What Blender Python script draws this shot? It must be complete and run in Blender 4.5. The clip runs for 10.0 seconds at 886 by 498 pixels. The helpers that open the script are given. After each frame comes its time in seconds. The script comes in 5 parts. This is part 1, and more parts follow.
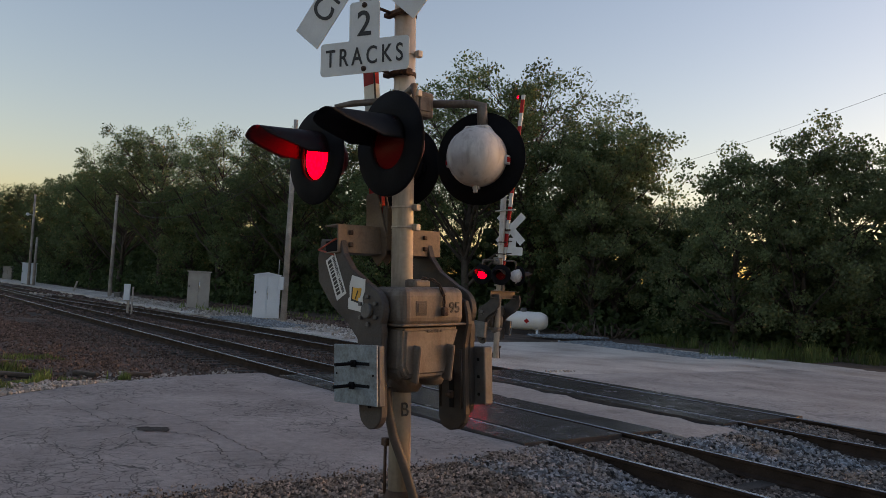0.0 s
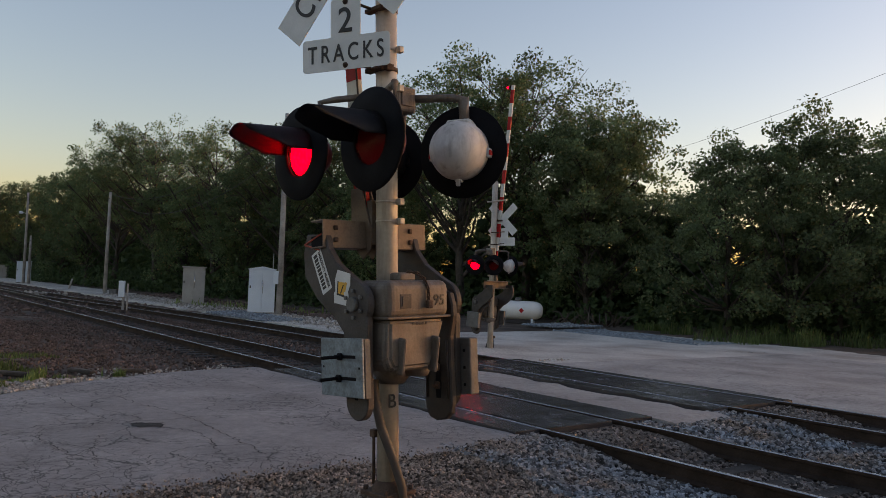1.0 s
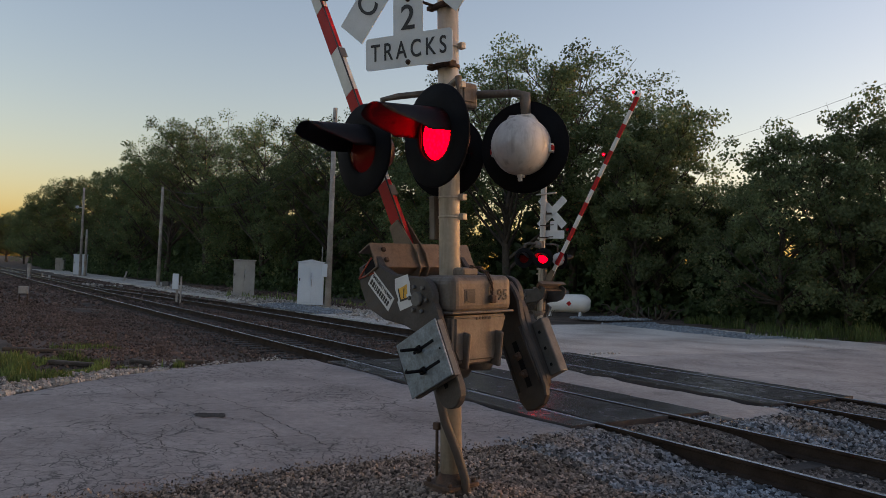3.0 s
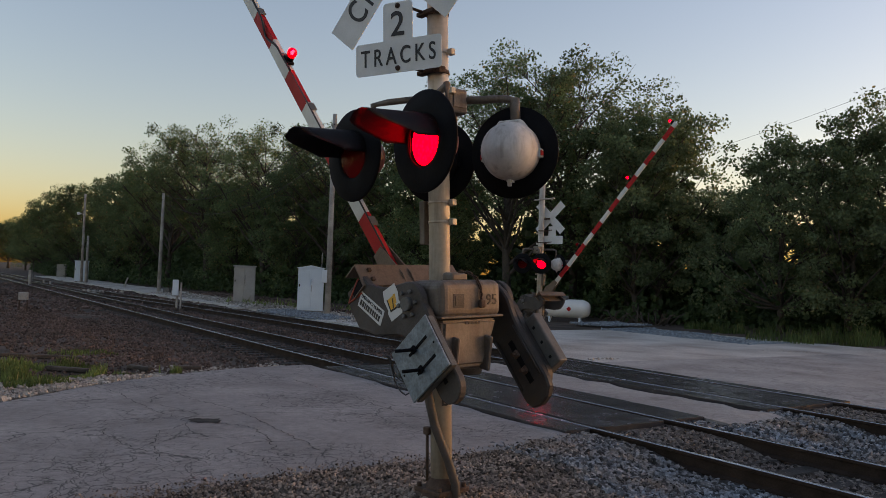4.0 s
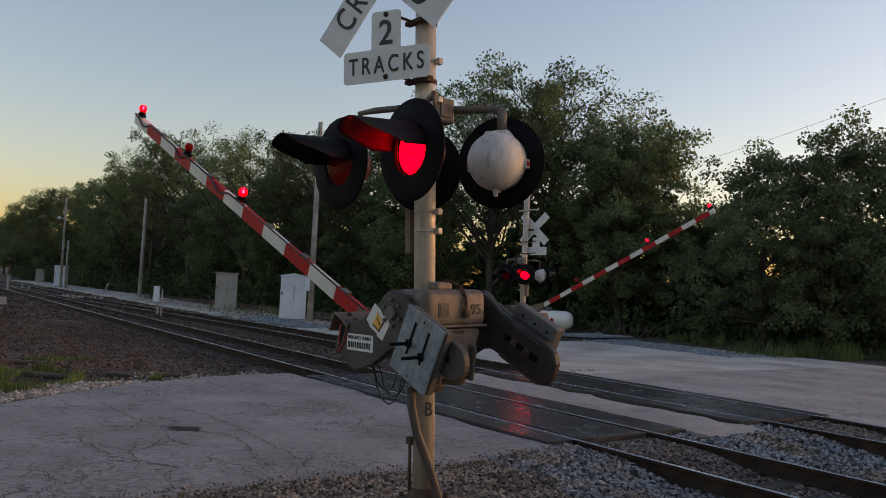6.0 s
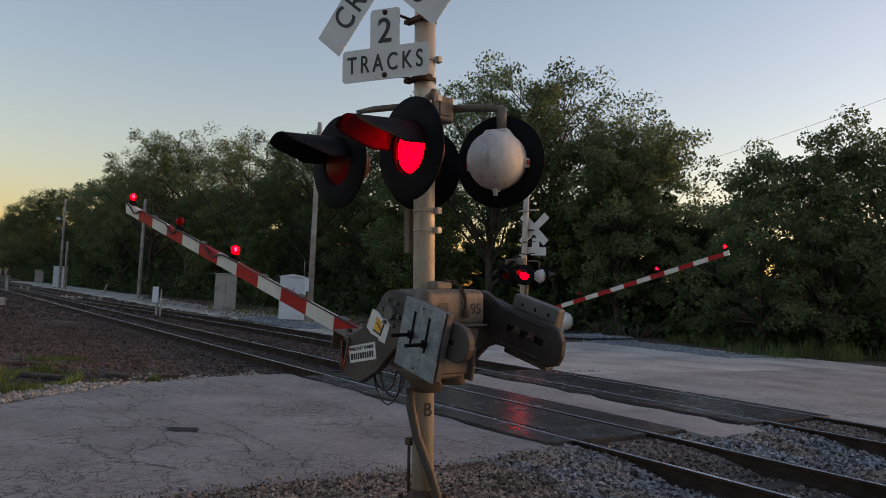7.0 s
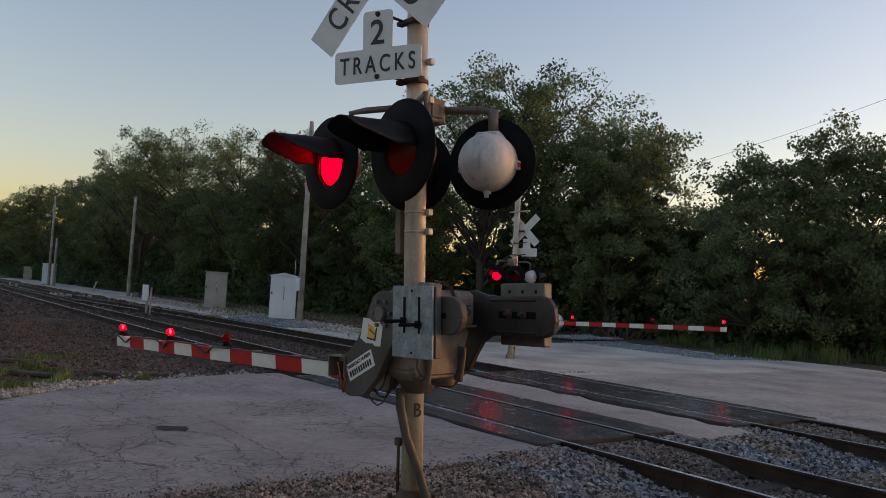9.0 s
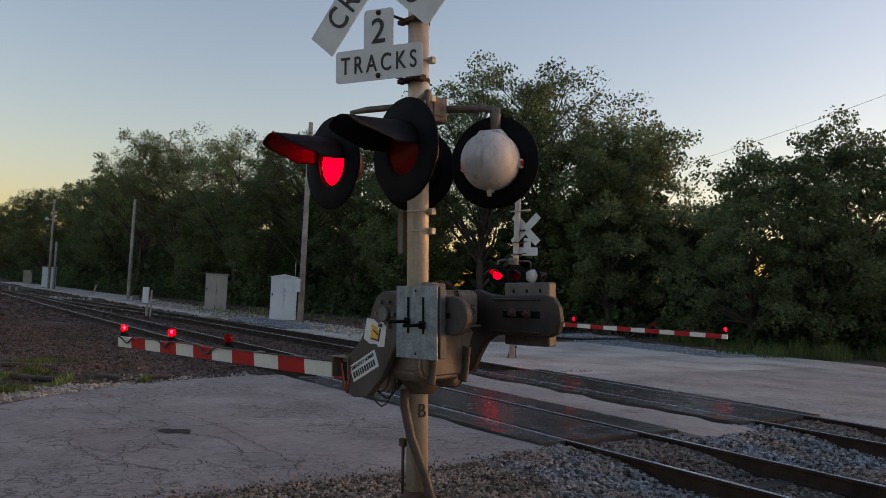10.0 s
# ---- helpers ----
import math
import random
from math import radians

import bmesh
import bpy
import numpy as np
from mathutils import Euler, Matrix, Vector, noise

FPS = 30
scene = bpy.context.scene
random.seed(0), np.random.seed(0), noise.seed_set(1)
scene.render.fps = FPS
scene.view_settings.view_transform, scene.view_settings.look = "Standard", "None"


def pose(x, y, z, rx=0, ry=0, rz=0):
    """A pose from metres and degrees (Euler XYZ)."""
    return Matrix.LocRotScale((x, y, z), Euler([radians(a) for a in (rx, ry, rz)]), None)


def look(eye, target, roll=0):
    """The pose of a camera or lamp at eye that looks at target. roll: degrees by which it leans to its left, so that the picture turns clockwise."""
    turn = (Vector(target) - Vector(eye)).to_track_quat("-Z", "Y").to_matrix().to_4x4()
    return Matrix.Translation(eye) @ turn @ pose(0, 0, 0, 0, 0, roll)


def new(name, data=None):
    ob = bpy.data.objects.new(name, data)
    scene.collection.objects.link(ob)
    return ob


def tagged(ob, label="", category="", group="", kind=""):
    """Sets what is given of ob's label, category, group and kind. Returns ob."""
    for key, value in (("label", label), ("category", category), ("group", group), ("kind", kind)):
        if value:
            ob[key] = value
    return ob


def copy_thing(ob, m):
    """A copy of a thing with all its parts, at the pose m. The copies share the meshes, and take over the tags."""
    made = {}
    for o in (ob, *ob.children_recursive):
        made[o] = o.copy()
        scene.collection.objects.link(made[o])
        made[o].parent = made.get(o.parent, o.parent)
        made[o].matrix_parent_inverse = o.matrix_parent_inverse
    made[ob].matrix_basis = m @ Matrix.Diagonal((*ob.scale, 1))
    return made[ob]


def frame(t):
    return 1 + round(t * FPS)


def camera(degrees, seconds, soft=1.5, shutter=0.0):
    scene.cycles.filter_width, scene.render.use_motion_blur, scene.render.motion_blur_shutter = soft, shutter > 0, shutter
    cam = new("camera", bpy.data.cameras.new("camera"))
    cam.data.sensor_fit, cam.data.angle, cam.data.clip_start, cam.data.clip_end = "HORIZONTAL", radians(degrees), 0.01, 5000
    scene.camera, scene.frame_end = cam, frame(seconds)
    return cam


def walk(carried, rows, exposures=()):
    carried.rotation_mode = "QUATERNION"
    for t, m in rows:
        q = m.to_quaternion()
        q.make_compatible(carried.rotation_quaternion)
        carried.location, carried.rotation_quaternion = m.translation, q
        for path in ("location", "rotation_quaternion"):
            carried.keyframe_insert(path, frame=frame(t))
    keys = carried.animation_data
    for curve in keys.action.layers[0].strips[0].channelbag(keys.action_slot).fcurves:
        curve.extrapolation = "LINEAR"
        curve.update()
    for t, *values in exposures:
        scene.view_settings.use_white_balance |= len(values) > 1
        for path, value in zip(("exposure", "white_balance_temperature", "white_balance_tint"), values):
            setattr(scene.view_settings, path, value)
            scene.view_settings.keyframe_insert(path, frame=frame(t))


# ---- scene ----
cam = camera(59.1, 10.0, soft=0.7)
# seconds, x, y, z, pitch, roll, yaw
PATH = [
    (0, -0.001, 0.084, 1.780, 2.95, -3.10, -0.25),
    (0.5, -0.019, 0.058, 1.800, 2.68, -2.76, -0.51),
    (1, 0.086, 0.006, 1.797, 2.29, -2.08, -0.51),
    (1.5, 0.104, -0.024, 1.809, 2.33, -1.97, -0.56),
    (2, 0.116, -0.010, 1.807, 2.33, -1.97, -0.18),
    (2.2, 0.108, -0.014, 1.808, 2.33, -2.0, 0.04),
    (2.5, -0.020, -0.034, 1.811, 2.35, -2.18, 2.15),
    (2.7, -0.078, -0.036, 1.811, 1.63, -2.12, 2.70),
    (3.8, 0.054, -0.052, 1.807, 1.62, -1.98, 2.70),
    (4, 0.037, -0.055, 1.807, 2.04, -1.98, 2.84),
    (4.5, 0.025, -0.080, 1.813, 2.54, -2.31, 2.45),
    (5, 0.032, -0.075, 1.806, 2.65, -2.72, 1.83),
    (5.5, 0.024, -0.068, 1.806, 2.74, -2.74, 1.65),
    (7, 0.023, -0.007, 1.794, 2.87, -2.68, 1.56),
    (7.5, 0.026, -0.006, 1.802, 2.81, -2.64, 1.46),
    (8, 0.017, -0.008, 1.798, 2.77, -2.76, 0.99),
    (8.5, 0.021, -0.046, 1.793, 2.83, -3.41, 0.91),
    (9, 0.027, -0.036, 1.804, 2.90, -3.11, 0.90),
    (9.5, 0.017, -0.018, 1.802, 2.94, -2.66, 0.88),
    (10, 0.000, 0.000, 1.800, 2.90, -2.60, 0.90),
]
walk(cam, [(t, pose(x, y, z, 90 + p, r, w)) for t, x, y, z, p, r, w in PATH],
     exposures=[(0, 1.64, 6750, 29), (10, 1.64, 6750, 29)])

# ---- light: dusk sky, the sun just setting behind the trees ----
SUN_TURN, SUN_UP = 74.0, 3.0
world = bpy.data.worlds.new("world")
scene.world = world
world.use_nodes = True
wn = world.node_tree.nodes
sky = wn.new("ShaderNodeTexSky")
sky.sky_type, sky.sun_disc = "NISHITA", False
sky.sun_elevation, sky.sun_rotation = radians(SUN_UP), radians(SUN_TURN)
sky.air_density, sky.dust_density, sky.ozone_density = 1.0, 1.3, 1.4
world.node_tree.links.new(sky.outputs[0], wn["Background"].inputs[0])
wn["Background"].inputs[1].default_value = 0.15
lamp = bpy.data.lights.new("sun", "SUN")
lamp.energy, lamp.angle, lamp.color = 0.15, radians(10), (1.0, 0.72, 0.45)
sun = new("sun", lamp)
_d = Vector((math.sin(radians(SUN_TURN)), math.cos(radians(SUN_TURN)), math.tan(radians(SUN_UP))))
sun.matrix_world = look(_d * 100, (0, 0, 0))


# ---- materials ----
def mat(name, color, rough=0.7, metal=0.0, var=0.25, scale=6.0, fine=80.0, bump=0.15, second=None, rnd=0.0,
        emit=None, power=0.0, spec=0.5, dirt=0.0):
    """A surface with colour variation at two scales, fine relief and, if wanted, a second colour in patches."""
    m = bpy.data.materials.new(name)
    m.use_nodes = True
    nt = m.node_tree
    N, L = nt.nodes, nt.links
    b = N["Principled BSDF"]
    b.inputs["Metallic"].default_value = metal
    b.inputs["Specular IOR Level"].default_value = spec
    tc = N.new("ShaderNodeTexCoord")
    n1, n2 = N.new("ShaderNodeTexNoise"), N.new("ShaderNodeTexNoise")
    n1.inputs["Scale"].default_value, n1.inputs["Detail"].default_value = scale, 6
    n2.inputs["Scale"].default_value, n2.inputs["Detail"].default_value = fine, 4
    for n in (n1, n2):
        L.new(tc.outputs["Object"], n.inputs["Vector"])
    r1 = N.new("ShaderNodeMapRange")
    r1.inputs[1].default_value, r1.inputs[2].default_value = 0.35, 0.68
    L.new(n1.outputs["Fac"], r1.inputs[0])
    mix = N.new("ShaderNodeMix")
    mix.data_type = "RGBA"
    c2 = second or tuple(c * (1 - 1.6 * var) for c in color)
    mix.inputs[6].default_value, mix.inputs[7].default_value = (*color, 1), (*c2, 1)
    L.new(r1.outputs[0], mix.inputs[0])
    hsv = N.new("ShaderNodeHueSaturation")
    L.new(mix.outputs[2], hsv.inputs["Color"])
    r2 = N.new("ShaderNodeMapRange")
    r2.inputs[1].default_value, r2.inputs[2].default_value = 0.25, 0.75
    r2.inputs[3].default_value, r2.inputs[4].default_value = 1 - var, 1 + var
    L.new(n2.outputs["Fac"], r2.inputs[0])
    val = r2.outputs[0]
    if rnd:
        geo = N.new("ShaderNodeNewGeometry")
        r3 = N.new("ShaderNodeMapRange")
        r3.inputs[3].default_value, r3.inputs[4].default_value = 1 - rnd, 1 + rnd
        L.new(geo.outputs["Random Per Island"], r3.inputs[0])
        mu = N.new("ShaderNodeMath")
        mu.operation = "MULTIPLY"
        L.new(val, mu.inputs[0]), L.new(r3.outputs[0], mu.inputs[1])
        val = mu.outputs[0]
    L.new(val, hsv.inputs["Value"])
    out = hsv.outputs[0]
    if dirt:
        n3 = N.new("ShaderNodeTexNoise")
        mp = N.new("ShaderNodeMapping")
        mp.inputs["Scale"].default_value = (9, 9, 1.2)
        n3.inputs["Scale"].default_value, n3.inputs["Detail"].default_value = 2.2, 8
        L.new(tc.outputs["Object"], mp.inputs[0]), L.new(mp.outputs[0], n3.inputs["Vector"])
        r4 = N.new("ShaderNodeMapRange")
        r4.inputs[1].default_value, r4.inputs[2].default_value, r4.inputs[4].default_value = 0.5, 0.72, dirt
        L.new(n3.outputs["Fac"], r4.inputs[0])
        mx = N.new("ShaderNodeMix")
        mx.data_type = "RGBA"
        mx.inputs[7].default_value = (0.07, 0.042, 0.025, 1)
        L.new(r4.outputs[0], mx.inputs[0]), L.new(out, mx.inputs[6])
        out = mx.outputs[2]
    L.new(out, b.inputs["Base Color"])
    rr = N.new("ShaderNodeMapRange")
    rr.inputs[3].default_value, rr.inputs[4].default_value = max(0.05, rough - 0.12), min(1, rough + 0.12)
    L.new(n1.outputs["Fac"], rr.inputs[0])
    L.new(rr.outputs[0], b.inputs["Roughness"])
    if bump:
        bp = N.new("ShaderNodeBump")
        bp.inputs["Strength"].default_value, bp.inputs["Distance"].default_value = bump, 0.01
        L.new(n2.outputs["Fac"], bp.inputs["Height"])
        L.new(bp.outputs[0], b.inputs["Normal"])
    if emit:
        b.inputs["Emission Color"].default_value = (*emit, 1)
        b.inputs["Emission Strength"].default_value = power
    return m


def leaf_mat(name, color, warm, patch=0.35):
    m = bpy.data.materials.new(name)
    m.use_nodes = True
    N, L = m.node_tree.nodes, m.node_tree.links
    b = N["Principled BSDF"]
    geo, oi, tc = N.new("ShaderNodeNewGeometry"), N.new("ShaderNodeObjectInfo"), N.new("ShaderNodeTexCoord")
    ramp = N.new("ShaderNodeValToRGB")
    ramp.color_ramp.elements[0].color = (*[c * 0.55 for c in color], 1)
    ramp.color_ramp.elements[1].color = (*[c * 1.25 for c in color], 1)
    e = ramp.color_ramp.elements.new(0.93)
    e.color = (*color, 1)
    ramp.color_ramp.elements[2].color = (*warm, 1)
    L.new(geo.outputs["Random Per Island"], ramp.inputs[0])
    no = N.new("ShaderNodeTexNoise")
    no.inputs["Scale"].default_value = patch
    L.new(tc.outputs["Object"], no.inputs["Vector"])
    r = N.new("ShaderNodeMapRange")
    r.inputs[1].default_value, r.inputs[2].default_value, r.inputs[3].default_value, r.inputs[4].default_value = 0.3, 0.7, 0.6, 1.4
    L.new(no.outputs["Fac"], r.inputs[0])
    r2 = N.new("ShaderNodeMapRange")
    r2.inputs[3].default_value, r2.inputs[4].default_value = 0.75, 1.25
    L.new(oi.outputs["Random"], r2.inputs[0])
    mu = N.new("ShaderNodeMath")
    mu.operation = "MULTIPLY"
    L.new(r.outputs[0], mu.inputs[0]), L.new(r2.outputs[0], mu.inputs[1])
    h = N.new("ShaderNodeHueSaturation")
    L.new(ramp.outputs[0], h.inputs["Color"]), L.new(mu.outputs[0], h.inputs["Value"])
    L.new(h.outputs[0], b.inputs["Base Color"])
    b.inputs["Roughness"].default_value = 0.6
    b.inputs["Specular IOR Level"].default_value = 0.25
    tr = N.new("ShaderNodeBsdfTranslucent")
    L.new(h.outputs[0], tr.inputs["Color"])
    ms = N.new("ShaderNodeMixShader")
    ms.inputs[0].default_value = 0.45
    L.new(b.outputs[0], ms.inputs[1]), L.new(tr.outputs[0], ms.inputs[2])
    L.new(ms.outputs[0], N["Material Output"].inputs[0])
    return m


def road_mat(name, color, crack=0.8, cell=1.6, rough=0.75, stain=0.35):
    """Worn pavement: aggregate grain, blotches, and a net of cracks that comes and goes."""
    m = mat(name, color, rough, var=0.25, scale=0.7, fine=90, bump=0.5, second=tuple(c * (1 - stain) for c in color))
    N, L = m.node_tree.nodes, m.node_tree.links
    b = N["Principled BSDF"]
    tc = N.new("ShaderNodeTexCoord")
    wob = N.new("ShaderNodeTexNoise")
    wob.inputs["Scale"].default_value, wob.inputs["Detail"].default_value = 1.7, 5
    L.new(tc.outputs["Object"], wob.inputs["Vector"])
    mad = N.new("ShaderNodeVectorMath")
    mad.operation = "MULTIPLY_ADD"
    mad.inputs[1].default_value = (0.8, 0.8, 0.8)
    L.new(wob.outputs["Color"], mad.inputs[0]), L.new(tc.outputs["Object"], mad.inputs[2])
    line = None
    for sc, wide in ((1 / cell, 0.006), (2.6 / cell, 0.009), (6.5 / cell, 0.02)):
        vo = N.new("ShaderNodeTexVoronoi")
        vo.feature = "DISTANCE_TO_EDGE"
        vo.inputs["Scale"].default_value = sc
        L.new(mad.outputs[0], vo.inputs["Vector"])
        lt = N.new("ShaderNodeMapRange")
        lt.inputs[1].default_value, lt.inputs[2].default_value = wide * 0.5, wide * 1.6
        lt.inputs[3].default_value, lt.inputs[4].default_value = 1, 0
        L.new(vo.outputs["Distance"], lt.inputs[0])
        no = N.new("ShaderNodeTexNoise")
        no.inputs["Scale"].default_value = 0.35 if line is None else 0.5
        L.new(tc.outputs["Object"], no.inputs["Vector"])
        th = N.new("ShaderNodeMapRange")
        th.inputs[1].default_value, th.inputs[2].default_value = (0.4, 0.52) if line is None else (0.46, 0.56)
        L.new(no.outputs["Fac"], th.inputs[0])
        mu = N.new("ShaderNodeMath")
        mu.operation = "MULTIPLY"
        L.new(lt.outputs[0], mu.inputs[0]), L.new(th.outputs[0], mu.inputs[1])
        if line is None:
            line = mu.outputs[0]
        else:
            mx = N.new("ShaderNodeMath")
            mx.operation = "MAXIMUM"
            L.new(line, mx.inputs[0]), L.new(mu.outputs[0], mx.inputs[1])
            line = mx.outputs[0]
    old = b.inputs["Base Color"].links[0].from_socket
    mot = N.new("ShaderNodeTexNoise")
    mot.inputs["Scale"].default_value, mot.inputs["Detail"].default_value, mot.inputs["Roughness"].default_value = 9.0, 12, 0.75
    L.new(tc.outputs["Object"], mot.inputs["Vector"])
    mr = N.new("ShaderNodeMapRange")
    mr.inputs[1].default_value, mr.inputs[2].default_value, mr.inputs[3].default_value, mr.inputs[4].default_value = 0.3, 0.7, 0.72, 1.28
    L.new(mot.outputs["Fac"], mr.inputs[0])
    hv = N.new("ShaderNodeHueSaturation")
    L.new(old, hv.inputs["Color"]), L.new(mr.outputs[0], hv.inputs["Value"])
    old = hv.outputs[0]
    mc = N.new("ShaderNodeMix")
    mc.data_type = "RGBA"
    mc.inputs[7].default_value = (0.02, 0.018, 0.016, 1)
    sc = N.new("ShaderNodeMath")
    sc.operation = "MULTIPLY"
    sc.inputs[1].default_value = crack
    L.new(line, sc.inputs[0]), L.new(sc.outputs[0], mc.inputs[0]), L.new(old, mc.inputs[6])
    L.new(mc.outputs[2], b.inputs["Base Color"])
    return m


def glass_red(name, tint, clear):
    m = bpy.data.materials.new(name)
    m.use_nodes = True
    N, L = m.node_tree.nodes, m.node_tree.links
    b = N["Principled BSDF"]
    b.inputs["Base Color"].default_value = (*tint, 1)
    b.inputs["Roughness"].default_value = 0.32
    b.inputs["Specular IOR Level"].default_value = 0.25
    tr = N.new("ShaderNodeBsdfTransparent")
    tr.inputs[0].default_value = (1, 0.25, 0.25, 1)
    ms = N.new("ShaderNodeMixShader")
    ms.inputs[0].default_value = clear
    L.new(b.outputs[0], ms.inputs[1]), L.new(tr.outputs[0], ms.inputs[2])
    L.new(ms.outputs[0], N["Material Output"].inputs[0])
    return m


def glow_mat(name, color, power, dots=0.0):
    m = bpy.data.materials.new(name)
    m.use_nodes = True
    N, L = m.node_tree.nodes, m.node_tree.links
    e = N.new("ShaderNodeEmission")
    e.inputs[0].default_value, e.inputs[1].default_value = (*color, 1), power
    if dots:
        tc, vo, r = N.new("ShaderNodeTexCoord"), N.new("ShaderNodeTexVoronoi"), N.new("ShaderNodeMapRange")
        vo.inputs["Scale"].default_value = dots
        r.inputs[1].default_value, r.inputs[2].default_value = 0.1, 0.6
        r.inputs[3].default_value, r.inputs[4].default_value = power * 1.5, power * 0.7
        L.new(tc.outputs["Object"], vo.inputs["Vector"])
        L.new(vo.outputs["Distance"], r.inputs[0]), L.new(r.outputs[0], e.inputs[1])
    L.new(e.outputs[0], N["Material Output"].inputs[0])
    return m


M_DIRT = mat("dirt", (0.14, 0.104, 0.086), 0.95, spec=0.12, var=0.35, scale=0.6, fine=22, bump=0.8, second=(0.065, 0.055, 0.045))
M_ROAD = road_mat("pavement", (0.31, 0.275, 0.26), crack=0.8, cell=1.25)
M_STRIP = road_mat("concrete", (0.37, 0.335, 0.31), crack=0.3, cell=3.0)
M_PANEL = mat("asphalt", (0.036, 0.034, 0.037), 0.24, spec=0.42, var=0.4, scale=2.6, fine=90, bump=0.12, second=(0.068, 0.064, 0.066))
M_APRON = mat("crushed stone", (0.6, 0.56, 0.51), 0.95, spec=0.12, var=0.38, scale=0.5, fine=26, bump=0.7, second=(0.36, 0.32, 0.285))
M_BED = mat("ballast bed", (0.12, 0.105, 0.095), 0.95, spec=0.12, var=0.35, scale=1.5, fine=25, bump=0.8, second=(0.065, 0.058, 0.055))
M_STONE = mat("blue grey ballast", (0.19, 0.21, 0.235), 0.9, spec=0.2, var=0.2, scale=1.3, fine=60, bump=0.3, rnd=0.9, second=(0.2, 0.155, 0.125))
M_STONE_TAN = mat("tan gravel", (0.31, 0.245, 0.205), 0.95, spec=0.12, var=0.2, scale=3, fine=60, bump=0.3, rnd=0.85, second=(0.15, 0.12, 0.1))
M_STONE_BROWN = mat("brown ballast", (0.15, 0.105, 0.09), 0.95, spec=0.12, var=0.25, scale=2, fine=50, bump=0.3, rnd=0.5, second=(0.08, 0.06, 0.05))
M_STONE_MIX = mat("stained ballast", (0.19, 0.165, 0.15), 0.92, spec=0.15, var=0.2, scale=1.6, fine=60, bump=0.3, rnd=0.85, second=(0.12, 0.09, 0.075))
M_STONE_BLUE = mat("blue crushed stone", (0.23, 0.265, 0.3), 0.95, var=0.2, scale=2, fine=50, bump=0.3, rnd=0.4)
M_STONE_PALE = mat("pale rubble", (0.38, 0.34, 0.3), 0.95, var=0.2, scale=2, fine=50, bump=0.3, rnd=0.4)
M_RAIL = mat("rusty rail steel", (0.045, 0.03, 0.023), 0.85, 0.0, spec=0.15, var=0.3, scale=4, fine=60)
M_RAILTOP = mat("polished rail head", (0.74, 0.73, 0.74), 0.24, 1.0, var=0.1, scale=3, fine=40, bump=0.03)
M_TIE = mat("creosoted wood", (0.055, 0.045, 0.038), 0.9, var=0.35, scale=3, fine=40, bump=0.5)
M_POLE = mat("weathered aluminium paint", (0.55, 0.49, 0.41), 0.5, 0.25, var=0.1, scale=2.5, fine=30, bump=0.05, second=(0.4, 0.35, 0.29), dirt=0.35)
M_CAST = mat("cast housing paint", (0.155, 0.13, 0.112), 0.6, 0.15, var=0.16, scale=5, fine=60, bump=0.16, second=(0.1, 0.078, 0.062), dirt=0.7)
M_ARM = mat("dark cast steel", (0.07, 0.063, 0.06), 0.65, 0.2, var=0.2, scale=5, fine=70, bump=0.2, second=(0.045, 0.038, 0.035), dirt=0.4)
# A darker tone of the cast steel above.
M_DARK = mat("blackish steel", (0.045, 0.038, 0.035), 0.6, 0.2, var=0.2, scale=6, fine=70, bump=0.2, second=(0.028, 0.024, 0.022), dirt=0.4)
M_BEAM = mat("brown painted beam", (0.15, 0.108, 0.08), 0.6, 0.2, var=0.15, scale=3, fine=60, bump=0.08, second=(0.14, 0.1, 0.07), dirt=0.4)
M_GALV = mat("galvanised plate", (0.22, 0.28, 0.33), 0.5, 0.35, var=0.3, scale=14, fine=55, bump=0.06, second=(0.15, 0.185, 0.21), dirt=0.35)
M_WEIGHT = mat("grey iron weight", (0.13, 0.128, 0.125), 0.6, 0.3, var=0.15, scale=6, fine=60, dirt=0.3)
M_RUST = mat("rusty iron", (0.1, 0.06, 0.042), 0.85, 0.2, var=0.3, scale=12, fine=90, bump=0.3)
M_BLACK = mat("matt black paint", (0.007, 0.007, 0.009), 0.75, spec=0.12, var=0.2, scale=5, fine=60, bump=0.05)
M_HOOD = mat("black hood", (0.022, 0.022, 0.028), 0.5, spec=0.4, var=0.2, scale=5, fine=60, bump=0.03)
M_DOME = mat("white housing", (0.66, 0.64, 0.62), 0.5, var=0.06, scale=5, fine=50, bump=0.04, second=(0.52, 0.49, 0.47), dirt=0.4)
M_SIGN = mat("white reflective sheeting", (0.62, 0.63, 0.63), 0.45, var=0.05, scale=5, fine=80, bump=0.02, second=(0.54, 0.55, 0.55))
M_LETTER = mat("black lettering", (0.02, 0.02, 0.022), 0.6, var=0.1, bump=0)
M_GATE_W = mat("white gate sheeting", (0.62, 0.62, 0.58), 0.5, var=0.06, scale=4, fine=60, bump=0.03, second=(0.5, 0.5, 0.46))
M_GATE_R = mat("red gate sheeting", (0.42, 0.014, 0.014), 0.55, spec=0.2, var=0.08, scale=4, fine=60, bump=0.03, second=(0.33, 0.012, 0.012))
M_RUBBER = mat("black rubber cable", (0.03, 0.03, 0.03), 0.6, var=0.2, bump=0.05)
M_HOSE = mat("grey brown conduit", (0.075, 0.06, 0.052), 0.6, var=0.15, scale=10, fine=60, bump=0.1)
M_LENS = glass_red("red lens", (0.16, 0.004, 0.006), 0.72)
M_GLENS = glass_red("red gate lens", (0.1, 0.003, 0.004), 0.45)
_n, _l = M_GLENS.node_tree.nodes, M_GLENS.node_tree.links
_t, _m = _n.new("ShaderNodeBsdfTranslucent"), _n.new("ShaderNodeMixShader")
